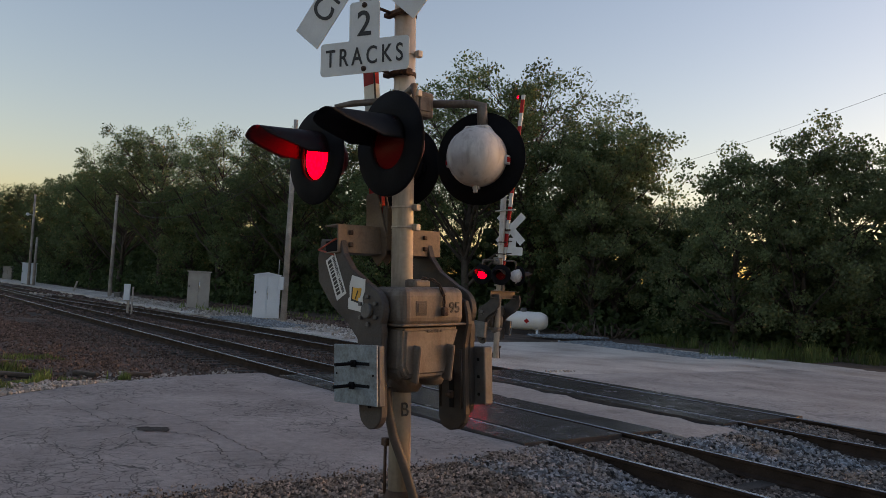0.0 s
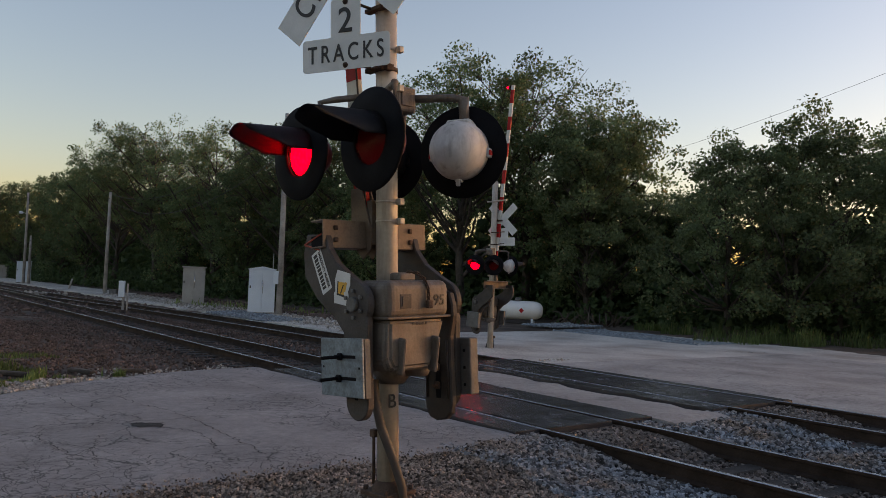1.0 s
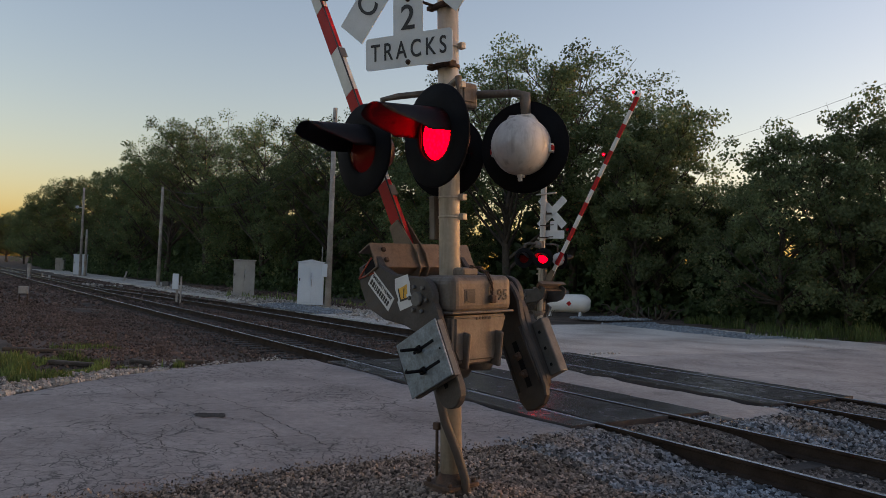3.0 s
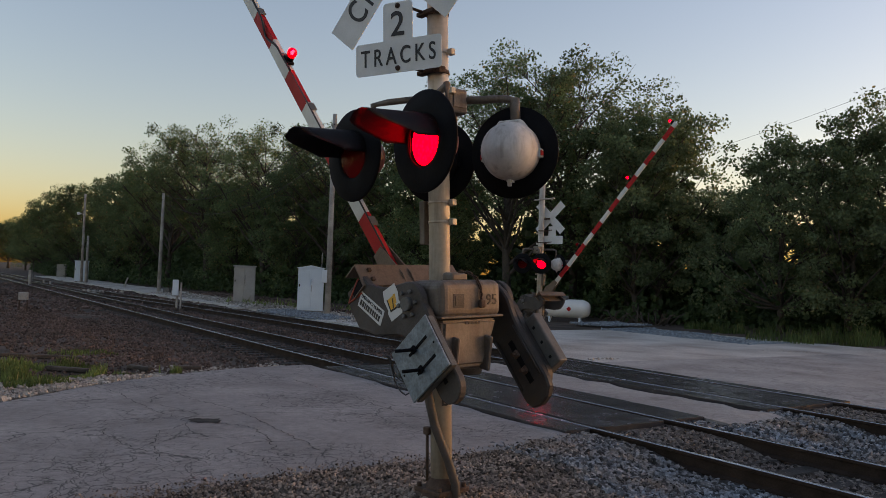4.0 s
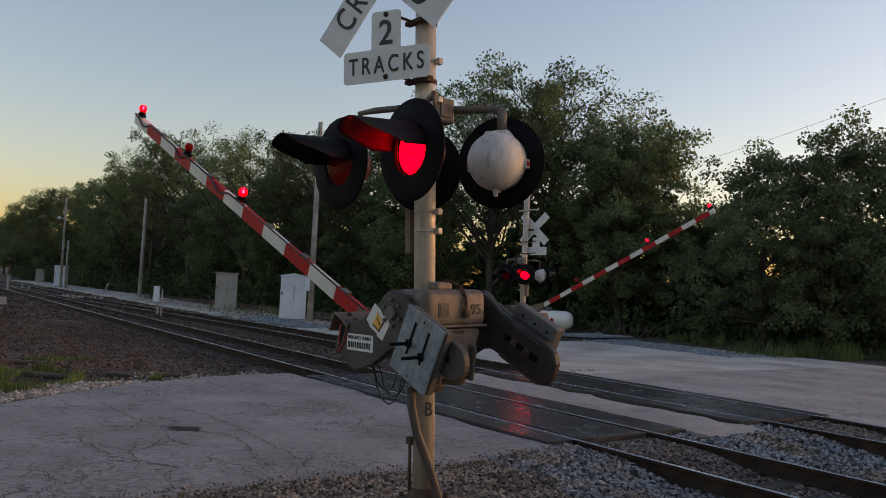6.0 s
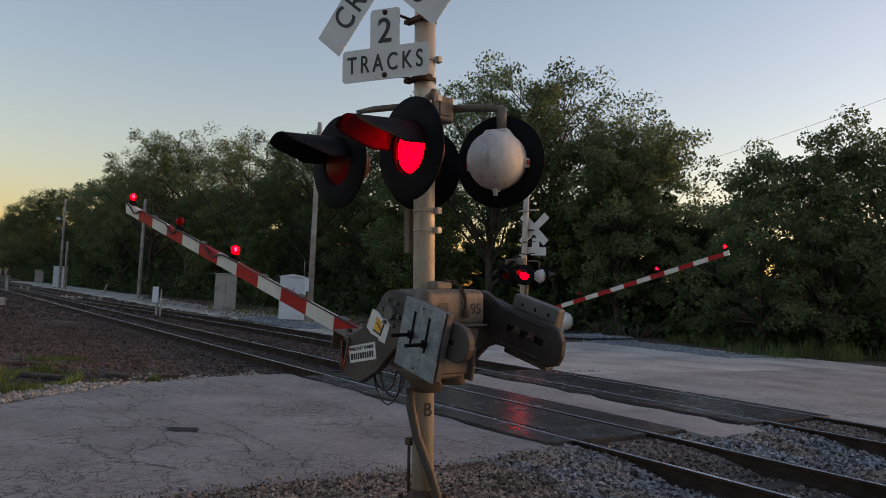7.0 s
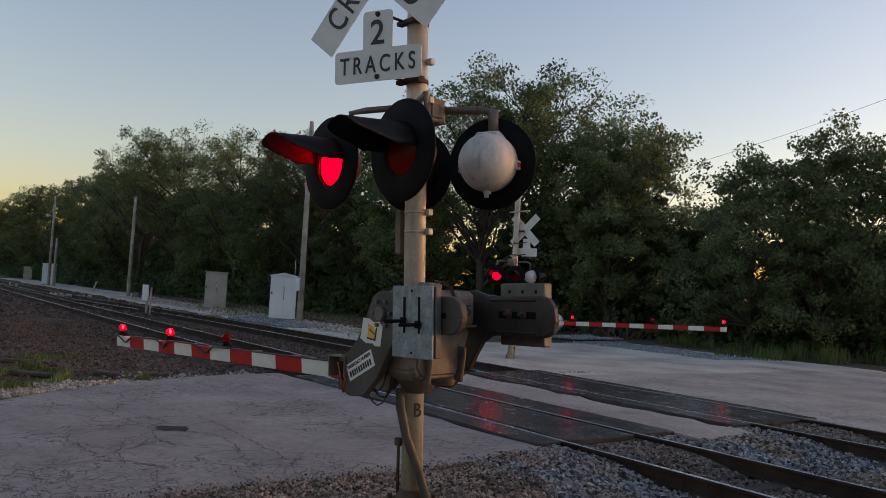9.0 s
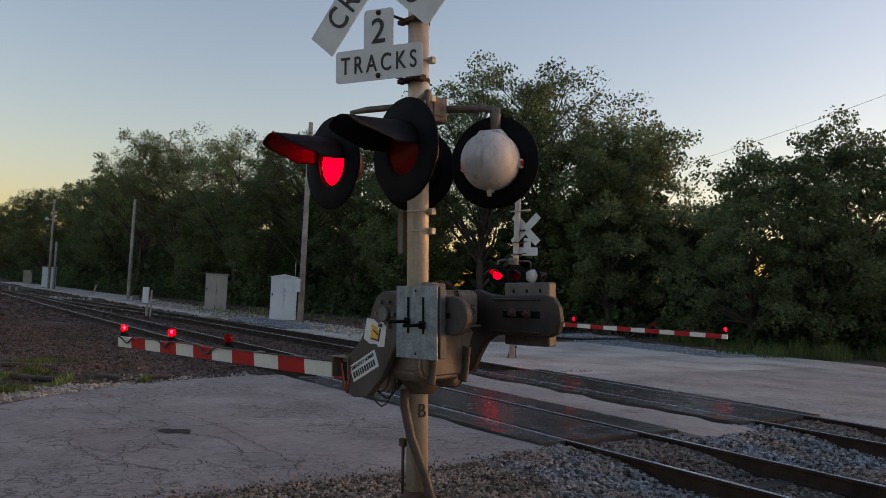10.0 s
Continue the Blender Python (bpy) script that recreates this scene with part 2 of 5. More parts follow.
_t.inputs[0].default_value, _m.inputs[0].default_value = (0.6, 0.01, 0.015, 1), 0.3
_l.new(_n["Material Output"].inputs[0].links[0].from_socket, _m.inputs[1])
_l.new(_t.outputs[0], _m.inputs[2])
_l.new(_m.outputs[0], _n["Material Output"].inputs[0])
M_GLOW = glow_mat("red lamp light", (1.0, 0.005, 0.01), 7.0, dots=34)
M_BULB = glow_mat("red gate light", (1.0, 0.03, 0.026), 55.0)
M_INSIDE = mat("red reflector shell", (0.075, 0.004, 0.006), 0.5, var=0.1, bump=0)
M_YELLOW = mat("orange yellow sticker", (0.75, 0.4, 0.05), 0.5, var=0.1, bump=0)
M_REDTAPE = mat("worn red tape", (0.42, 0.07, 0.035), 0.7, var=0.2, scale=20, bump=0.05)
M_WOODPOLE = mat("weathered pole wood", (0.42, 0.39, 0.36), 0.9, var=0.2, scale=1.5, fine=30, bump=0.3, second=(0.2, 0.18, 0.16))
M_CAB_W = mat("white cabinet paint", (0.66, 0.73, 0.8), 0.5, var=0.06, scale=1.2, fine=30, bump=0.03, second=(0.57, 0.64, 0.71))
M_CAB_G = mat("grey aluminium cabinet", (0.36, 0.35, 0.33), 0.5, 0.2, var=0.1, scale=1.5, fine=30, bump=0.04, second=(0.28, 0.27, 0.26))
M_TANK = mat("white tank paint", (0.78, 0.77, 0.76), 0.4, var=0.05, scale=1.6, fine=30, bump=0.03, second=(0.66, 0.65, 0.63))
M_BARK = mat("bark", (0.075, 0.06, 0.048), 0.95, var=0.3, scale=3, fine=25, bump=0.8)
M_LEAF = leaf_mat("leaves", (0.145, 0.205, 0.09), (0.3, 0.21, 0.09))
# The second, warm colour stands for low sunlight on some of the leaves.
M_LEAF_RIGHT = leaf_mat("olive leaves", (0.2, 0.265, 0.125), (0.32, 0.26, 0.12))
# Darker copy of the leaves: the shade under the trees is in its colour.
M_LEAF_SHADE = leaf_mat("shade leaves", (0.07, 0.112, 0.046), (0.08, 0.11, 0.045))
M_GRASS = leaf_mat("grass", (0.165, 0.215, 0.065), (0.28, 0.25, 0.1), 0.8)
# Tall grass by the wood: a darker green with the shade put into it.
M_GRASS_SHADED = leaf_mat("shaded tall grass", (0.115, 0.165, 0.055), (0.2, 0.18, 0.08), 0.8)
M_WIRE = mat("wire", (0.06, 0.06, 0.06), 0.7, bump=0)
M_DEAD = mat("dead wood", (0.09, 0.07, 0.055), 0.9, var=0.3, bump=0.3)


# ---- shaping helpers ----
def join(*bms):
    out = bmesh.new()
    for b in bms:
        me = bpy.data.meshes.new("t")
        b.to_mesh(me)
        b.free()
        out.from_mesh(me)
        bpy.data.meshes.remove(me)
    return out


def block(sx, sy, sz, x=0, y=0, z=0, bevel=0.0, turn=None, seg=2):
    b = bmesh.new()
    bmesh.ops.create_cube(b, size=1)
    bmesh.ops.scale(b, vec=(sx, sy, sz), verts=b.verts)
    if bevel:
        bmesh.ops.bevel(b, geom=b.edges[:], offset=bevel, segments=seg, profile=0.5, affect="EDGES")
    m = Matrix.Translation((x, y, z)) @ (turn or Matrix())
    bmesh.ops.transform(b, matrix=m, verts=b.verts)
    return b


def tube(points, r, n=12, cap=True):
    """A round bar along points; r is one radius or one for each point."""
    b = bmesh.new()
    pts = [Vector(p) for p in points]
    rs = r if isinstance(r, (list, tuple)) else [r] * len(pts)
    rings = []
    for i, p in enumerate(pts):
        d = (pts[min(i + 1, len(pts) - 1)] - pts[max(i - 1, 0)]).normalized()
        q = d.to_track_quat("Z", "Y").to_matrix()
        rings.append([b.verts.new(p + q @ Vector((rs[i] * math.cos(a), rs[i] * math.sin(a), 0)))
                      for a in [2 * math.pi * k / n for k in range(n)]])
    for a, c in zip(rings, rings[1:]):
        for k in range(n):
            f = b.faces.new((a[k], a[(k + 1) % n], c[(k + 1) % n], c[k]))
            f.smooth = True
    if cap:
        b.faces.new(rings[0][::-1])
        b.faces.new(rings[-1])
    return b


def prism(outline, y0, y1, bevel=0.0):
    """A plate: an outline in x, z, from y0 to y1."""
    b = bmesh.new()
    a = [b.verts.new((x, y0, z)) for x, z in outline]
    c = [b.verts.new((x, y1, z)) for x, z in outline]
    b.faces.new(a), b.faces.new(c[::-1])
    for i in range(len(a)):
        j = (i + 1) % len(a)
        b.faces.new((a[j], a[i], c[i], c[j]))
    bmesh.ops.recalc_face_normals(b, faces=b.faces[:])
    if bevel:
        es = [e for e in b.edges if abs(e.verts[0].co.y - e.verts[1].co.y) < 1e-6]
        bmesh.ops.bevel(b, geom=es, offset=bevel, segments=1, affect="EDGES")
    return b


def lathe(profile, n=32, axis="Y"):
    """Turns (radius, height) pairs round an axis."""
    b = bmesh.new()
    rings = []
    for r, h in profile:
        ring = []
        for k in range(n):
            a = 2 * math.pi * k / n
            c, s = r * math.cos(a), r * math.sin(a)
            ring.append(b.verts.new((c, h, s) if axis == "Y" else (c, s, h)))
        rings.append(ring)
    for p, q in zip(rings, rings[1:]):
        for k in range(n):
            f = b.faces.new((p[k], p[(k + 1) % n], q[(k + 1) % n], q[k]))
            f.smooth = True
    bmesh.ops.remove_doubles(b, verts=b.verts[:], dist=1e-5)
    bmesh.ops.recalc_face_normals(b, faces=b.faces[:])
    return b


def arc(cx, cz, r, a0, a1, n=10):
    return [(cx + r * math.cos(radians(a0 + (a1 - a0) * i / n)), cz + r * math.sin(radians(a0 + (a1 - a0) * i / n))) for i in range(n + 1)]


def mesh_of(bm, name, material):
    me = bpy.data.meshes.new(name)
    bm.to_mesh(me)
    bm.free()
    me.materials.append(material)
    return me


def part(name, bm, material, parent, label="", at=None):
    ob = new(name, mesh_of(bm, name, material) if isinstance(bm, bmesh.types.BMesh) else bm)
    ob.parent = parent
    if at is not None:
        ob.matrix_basis = at
    return tagged(ob, label)


def thing(name, label, category, m=None, group="", kind=""):
    ob = new(name)
    ob.empty_display_size = 0.2
    if m is not None:
        ob.matrix_basis = m
    return tagged(ob, label, category, group, kind)


def solid(name, bm, material, label, category="", m=None, kind="", group=""):
    ob = new(name, mesh_of(bm, name, material))
    if m is not None:
        ob.matrix_basis = m
    return tagged(ob, label, category, group, kind)


def lettering(text, size, m, parent, material=None, spacing=1.0, name="lettering", width=1.0):
    cu = bpy.data.curves.new("text", "FONT")
    cu.body, cu.size, cu.align_x, cu.align_y, cu.extrude, cu.space_character = text, size, "CENTER", "CENTER", 0.002, spacing
    cu.offset = size * 0.008
    tmp = bpy.data.objects.new("text", cu)
    me = bpy.data.meshes.new_from_object(tmp)
    bpy.data.objects.remove(tmp)
    me.transform(Matrix.Diagonal((width, 1, 1, 1)))
    me.materials.clear()
    me.materials.append(material or M_LETTER)
    return part(name, me, None, parent, at=m)


UPRIGHT = pose(0, 0, 0, 90, 0, 0)


def scatter(name, spots, sizes, material, label, category, seed, flat=0.75, kind="stuff"):
    """Loose stones: one mesh of many small angular pieces."""
    rng = np.random.default_rng(seed)
    cube = np.array([[-1, -1, -1], [1, -1, -1], [1, 1, -1], [-1, 1, -1], [-1, -1, 1], [1, -1, 1], [1, 1, 1], [-1, 1, 1]], float)
    quads = np.array([[0, 3, 2, 1], [4, 5, 6, 7], [0, 1, 5, 4], [1, 2, 6, 5], [2, 3, 7, 6], [3, 0, 4, 7]])
    n = len(spots)
    v = cube[None] * rng.uniform(0.45, 1.0, (n, 8, 3)) * np.array([1, 0.8, flat])
    q = rng.normal(size=(n, 4))
    q /= np.linalg.norm(q, axis=1)[:, None]
    w, x, y, z = q.T
    rot = np.stack([1 - 2 * (y * y + z * z), 2 * (x * y - z * w), 2 * (x * z + y * w), 2 * (x * y + z * w), 1 - 2 * (x * x + z * z),
                    2 * (y * z - x * w), 2 * (x * z - y * w), 2 * (y * z + x * w), 1 - 2 * (x * x + y * y)], 1).reshape(n, 3, 3)
    v = np.einsum("nij,nkj->nki", rot, v) * (np.asarray(sizes)[:, None, None] / 1.5) + np.asarray(spots)[:, None, :]
    f = (quads[None] + 8 * np.arange(n)[:, None, None]).reshape(-1, 4)
    me = bpy.data.meshes.new(name)
    me.from_pydata(v.reshape(-1, 3).tolist(), [], f.tolist())
    me.materials.append(material)
    return tagged(new(name, me), label, category, kind=kind)


# ---- the lie of the land: s runs along the tracks, n across them; rail heads are at z = 0 ----
EN = Vector((math.cos(radians(36.37)), math.sin(radians(36.37))))
ES = Vector((-EN.y, EN.x))
ROAD_S = (6.55, 13.7)


def sn(s, n, z=0.0):
    p = ES * s + EN * n
    return Vector((p.x, p.y, z))


TURN_SN = math.degrees(math.atan2(ES.y, ES.x))
MAST = (-0.22, 5.98)
MAST_Z = 0.25


def ease(a, b, x):
    k = min(1, max(0, (x - a) / (b - a)))
    return k * k * (3 - 2 * k)


def land(x, y):
    """The height of the ground."""
    s, n = x * ES.x + y * ES.y, x * EN.x + y * EN.y
    z = -0.24 + 0.1 * ease(12.5, 15, n)
    z += 0.17 * ease(4.9, 6.4, s) * (1 - ease(13.6, 15.0, s)) * (1 - ease(13.5, 16, n))
    z += 0.17 * (1 - ease(5.0, 6.6, n)) * (1 - ease(4.6, 6.3, s))
    d = math.hypot(x - MAST[0], y - MAST[1])
    z += (MAST_Z - 0.02) * math.exp(-(d / 0.8) ** 2)
    if s > 13 and n < 6:
        z += 0.12 * ease(13.5, 16, s) * (1 - ease(3.0, 5.6, n))
    if 3.6 < s < 23.5 and 12.3 < n < 26.8:
        z -= 0.14
    far = math.hypot(x, y)
    z += (noise.noise(Vector((x * 0.9, y * 0.9, 0))) * 0.03 + noise.noise(Vector((x * 0.13, y * 0.13, 3))) * 0.08 * ease(14, 40, far)) * (0.35 if ROAD_S[0] - 0.5 < s < ROAD_S[1] + 0.5 else 1)
    return z


def ground():
    near_x, near_y = np.arange(-14, 20.01, 0.25), np.arange(1, 42.01, 0.25)
    xs = np.concatenate([[-4000, -1500, -600, -300, -200, -150, -110, -85, -65, -50, -40, -32, -26, -21, -17], near_x, [23, 27, 32, 40, 50, 65, 90, 130, 200, 300, 600, 1500, 4000]])
    ys = np.concatenate([[-4000, -1500, -600, -300, -150, -80, -40, -20, -10, -5, -2], near_y, [44, 47, 51, 56, 62, 70, 80, 95, 115, 140, 170, 210, 300, 600, 1500, 4000]])
    v = [(x, y, land(x, y)) for y in ys for x in xs]
    w = len(xs)
    f = [(j * w + i, j * w + i + 1, (j + 1) * w + i + 1, (j + 1) * w + i) for j in range(len(ys) - 1) for i in range(w - 1)]
    me = bpy.data.meshes.new("ground")
    me.from_pydata(v, [], f)
    me.materials.append(M_DIRT)
    for p in me.polygons:
        p.use_smooth = True
    return tagged(new("ground", me), "brown dirt and fine gravel ground beside the tracks", "ground", kind="structure")


def slab(name, s0, s1, n0, n1, z, material, label, category, rough_edge=0.0, thick=0.25, step=0.4, seed=1, dip=None, kind="structure", end=None):
    """A paved sheet with worn edges, along the tracks from s0 to s1 and across from n0 to n1."""
    rng = random.Random(seed)
    b = bmesh.new()
    ns = max(2, int((s1 - s0) / step) + 1)
    nn = max(2, int((n1 - n0) / step) + 1)
    wob = [[rng.uniform(-1, 1) * rough_edge for _ in range(max(ns, nn) + 1)] for _ in range(4)]
    grid = []
    for i in range(ns):
        row = []
        for j in range(nn):
            a, c = i / (ns - 1), j / (nn - 1)
            last = end(n0 + (n1 - n0) * c) if end else s1
            s = s0 + (last - s0) * a + (wob[0][j] if i == 0 else wob[1][j] if i == ns - 1 else 0)
            n = n0 + (n1 - n0) * c + (wob[2][i] if j == 0 else wob[3][i] if j == nn - 1 else 0)
            edge = min(s - s0, last - s)
            zz = z + (dip(s, n) if dip else 0) - (0.05 * (1 - ease(0, 0.35, edge)) if rough_edge > 0.03 else 0)
            row.append(b.verts.new(sn(s, n, zz)))
        grid.append(row)
    for i in range(ns - 1):
        for j in range(nn - 1):
            b.faces.new((grid[i][j], grid[i][j + 1], grid[i + 1][j + 1], grid[i + 1][j]))
    bmesh.ops.recalc_face_normals(b, faces=b.faces[:])
    if sum(f.normal.z for f in b.faces) < 0:
        bmesh.ops.reverse_faces(b, faces=b.faces[:])
    rim = [e for e in b.edges if e.is_boundary]
    ext = bmesh.ops.extrude_edge_only(b, edges=rim)["geom"]
    for e in ext:
        if isinstance(e, bmesh.types.BMVert):
            e.co.z -= thick
    return solid(name, b, material, label, category, kind=kind)


def road_end(n):
    """Where the road's edge lies along the tracks; it curves in as it leaves them."""
    return max(9.0, 14.75 - 0.088 * (6.5 - n) ** 2)


# ---- ground, road and tracks ----
ground()
slab("road", ROAD_S[0], ROAD_S[1], -14, 6.5, -0.03, M_ROAD, "cracked weathered grey asphalt road approaching the tracks", "road", 0.09, seed=3,
     dip=lambda s, n: -0.05 * ease(3, -6, n), end=road_end)
slab("pavement_strip", ROAD_S[0] - 0.12, ROAD_S[1] + 0.2, 9.14, 10.36, -0.02, M_STRIP, "pale concrete strip between the two tracks", "pavement", 0.12, seed=5)
slab("apron", 3.0, 24, 12.74, 27.2, -0.06, M_APRON, "pale crushed stone and concrete apron beyond the tracks", "pavement", 0.06, seed=8, step=0.8,
     dip=lambda s, n: -0.04 - 0.05 * ease(15, 20, n) + 0.02 * noise.noise(Vector((s * 0.5, n * 0.5, 0))))
M_ROAD_FAR = road_mat("grey pavement", (0.4, 0.37, 0.345), crack=0.35, cell=3.5)
slab("road", 2.6, 14.0, 12.7, 23.8, -0.048, M_ROAD_FAR, "worn grey pavement beyond the tracks", "road", 0.05, seed=18, step=0.8,
     dip=lambda s, n: -0.04 - 0.05 * ease(15, 20, n) + 0.02 * noise.noise(Vector((s * 0.5, n * 0.5, 0))))
slab("gravel_yard", 23.9, 130, 13.4, 17.5, -0.1, M_APRON, "pale gravel strip beside the railway line", "gravel", 0.4, seed=9, step=1.2)

GAUGE = 1.405
NEAR_N, FAR_N = 7.0, 11.02


def far_shift(s):
    """The far track bends in towards the near one, to join it at a distance."""
    return -0.00165 * max(0, s - 16) ** 2 if s < 50 else -0.00165 * 34 ** 2 - 0.0018 * (s - 50)


RAIL = [(-0.07, -0.18), (0.07, -0.18), (0.07, -0.165), (0.012, -0.14), (0.012, -0.045), (0.037, -0.032), (0.037, -0.006),
        (0.025, -0.0005), (-0.025, -0.0005), (-0.037, -0.006), (-0.037, -0.032), (-0.012, -0.045), (-0.012, -0.14), (-0.07, -0.165)]


def rail_bm(n0, bend):
    b = bmesh.new()
    ss = [-60, -30, -12, 0, 6, 13, 16, 20, 24, 28, 32, 36, 40, 45, 50, 60, 80, 110, 160]
    rings = [[b.verts.new(sn(s, n0 + dn + (far_shift(s) if bend else 0), z)) for dn, z in RAIL] for s in ss]
    for p, q in zip(rings, rings[1:]):
        for k in range(len(RAIL)):
            b.faces.new((p[k], p[(k + 1) % len(RAIL)], q[(k + 1) % len(RAIL)], q[k]))
    bmesh.ops.recalc_face_normals(b, faces=b.faces[:])
    return b


def railhead_bm(n0, bend):
    """The bright running surface, a hair above the rail."""
    b = bmesh.new()
    ss = [-60, -30, -12, 0, 6, 13, 16, 20, 24, 28, 32, 36, 40, 45, 50, 60, 80, 110, 160]
    rows = [[b.verts.new(sn(s, n0 + dn + (far_shift(s) if bend else 0), z)) for dn, z in ((-0.03, -0.0002), (-0.022, 0.0035), (0.022, 0.0035), (0.03, -0.0002))] for s in ss]
    for p, q in zip(rows, rows[1:]):
        for k in range(3):
            b.faces.new((p[k], q[k], q[k + 1], p[k + 1]))
    bmesh.ops.recalc_face_normals(b, faces=b.faces[:])
    return b


def track(n0, bend, label):
    t = thing("railway_track", label, "railway track", kind="structure", group="railway tracks")
    for n in (n0, n0 + GAUGE):
        r = part("rail", rail_bm(n, bend), M_RAIL, t)
        part("rail_head", railhead_bm(n, bend), M_RAILTOP, r, "bright worn steel running surface")
    tie = mesh_of(block(0.22, 2.5, 0.16, bevel=0.015, seg=1), "tie", M_TIE)
    rng = random.Random(int(n0))
    for i in range(-9, 72):
        s = 0.25 + i * 0.52
        if 6.6 < s < 13.9:
            continue
        c = sn(s, n0 + GAUGE / 2 + (far_shift(s) if bend else 0), -0.252 + rng.uniform(-0.008, 0.008))
        part("tie", tie, None, t, at=Matrix.Translation(c) @ pose(0, 0, 0, 0, 0, TURN_SN + rng.uniform(-1.2, 1.2)))
    return t


track(NEAR_N, False, "rusty railway track with bright worn rail heads")
track(FAR_N, True, "rusty second railway track bending to join the first")

# asphalt crossing panels with flange gaps beside the rails
for n0, name in ((NEAR_N, "near"), (FAR_N, "far")):
    for a, c in ((n0 - 0.47, n0 - 0.04), (n0 + 0.105, n0 + GAUGE - 0.105), (n0 + GAUGE + 0.04, n0 + GAUGE + (0.7 if n0 == NEAR_N else 0.36))):
        slab("crossing_panel", ROAD_S[0] + 0.45, ROAD_S[1] + 0.1, a, c, -0.004, M_PANEL, "smooth dark asphalt panel between and beside the rails", "crossing panel",
             0.02, step=0.25, seed=int(n0 * 7 + a * 3), thick=0.2)

# ballast beds under the tracks
for s0, s1 in ((-30, ROAD_S[0] + 0.5), (ROAD_S[1], 120)):
    slab("ballast_bed", s0, s1, 5.7, 14.0 if s0 < 0 else 13.3, -0.215, M_BED, "dark stained crushed stone ballast under the tracks", "ballast", 0.15, seed=int(40 + s0), step=0.7, thick=0.3,
         dip=lambda s, n: 0.02 * noise.noise(Vector((s * 1.3, n * 1.3, 0))) - 0.09 * (1 - ease(5.7, 6.6, n)))

# ---- loose stone ----
rng = np.random.default_rng(11)


def region(count, s0, s1, n0, n1, lo, hi, lift=0.0, keep=None):
    out, size = [], []
    while len(out) < count:
        s, n = rng.uniform(s0, s1), rng.uniform(n0, n1)
        if keep and not keep(s, n):
            continue
        p = sn(s, n)
        d = rng.uniform(lo, hi)
        out.append((p.x, p.y, max(land(p.x, p.y), -0.2 if 5.9 < n < 13.5 else -9) + d * 0.12 + lift))
        size.append(d)
    return out, size


def off_rails(s, n):
    return all(abs(n - r) > 0.1 for r in (NEAR_N, NEAR_N + GAUGE, FAR_N, FAR_N + GAUGE))


def between(s, n):
    return NEAR_N - 0.16 < n < NEAR_N + GAUGE + 0.1 or FAR_N - 0.1 < n < FAR_N + GAUGE + 0.1


scatter("ballast_stones", *region(20000, -1.5, 6.9, NEAR_N - 0.16, FAR_N + GAUGE + 0.1, 0.022, 0.056, -0.008, lambda s, n: off_rails(s, n) and between(s, n)), M_STONE_MIX, "dark stained ballast stones between the rails", "ballast", 14)
scatter("ballast_stones", *region(24000, -1.5, 7.1, 5.4, 13.9, 0.018, 0.056, 0.006, lambda s, n: off_rails(s, n) and not (s > 6.6 and 9.0 < n < 10.4) and not between(s, n)), M_STONE, "blue-grey crushed stone ballast between the rails", "ballast", 1)
scatter("ballast_stones", *region(4200, 3.4, 7.0, 4.6, 6.9, 0.018, 0.052, 0.01, lambda s, n: off_rails(s, n) and n > 4.9 + 0.25 * (s - 3.4)), M_STONE, "blue-grey crushed stone spilled beside the track", "ballast", 12)
scatter("gravel", *region(30000, 2.2, 6.75, 0.6, 6.3, 0.009, 0.034, 0.0, lambda s, n: sn(s, n).y > 4.4), M_STONE_TAN, "tan gravel round the foot of the signal mast", "gravel", 2)
scatter("gravel", *region(2200, 6.4, 6.85, -6.0, 6.4, 0.006, 0.018, 0.035), M_STONE_TAN, "fine tan gravel along the broken road edge", "gravel", 22)
scatter("ballast_stones", *region(19000, 14.0, 36, 1.5, 13.2, 0.022, 0.062, 0.01, off_rails), M_STONE_BROWN, "brown stained ballast stones on the slope beside the line", "ballast", 3)
scatter("ballast_stones", *region(5000, 36, 85, 0, 13, 0.07, 0.17, 0.01, off_rails), M_STONE_BROWN, "brown stained stones along the distant line", "ballast", 33)
scatter("rubble", *region(3000, 11.0, 16.6, 0.2, 6.4, 0.012, 0.07, 0.0, lambda s, n: road_end(n) - 0.12 < s < road_end(n) + 0.5 + 1.2 * rng.uniform() ** 2), M_STONE_PALE, "pale broken rubble along the road edge", "rubble", 4)
scatter("crushed_stone", *region(6500, 16.5, 25.5, 23.6, 27.5, 0.03, 0.09, 0.11, lambda s, n: n < 25.9 + 1.2 * noise.noise(Vector((s * 0.7, 0, 0))) + 0.06 * (s - 16)), M_STONE_BLUE, "blue-grey crushed stone spread along the apron edge", "gravel", 5)
scatter("crushed_stone", *region(1500, 29, 36, 13.2, 15.0, 0.03, 0.08, 0.1), M_STONE_BLUE, "blue-grey crushed stone spilled by the cabinets", "gravel", 6)

scatter("rubble", *region(5000, 13.8, 23.5, 13.6, 23.6, 0.015, 0.06, 0.09), M_STONE_PALE, "loose pale stones on the crushed stone apron", "rubble", 41)
scatter("rubble", *region(2600, 24, 60, 13.6, 17.4, 0.03, 0.1, 0.06), M_STONE_PALE, "loose pale stones on the gravel strip", "rubble", 42)
scatter("crushed_stone", *region(1600, 24, 60, 16.6, 19.0, 0.06, 0.22, 0.05), M_STONE_BROWN, "dark stones and debris along the wood's edge", "debris", 43)
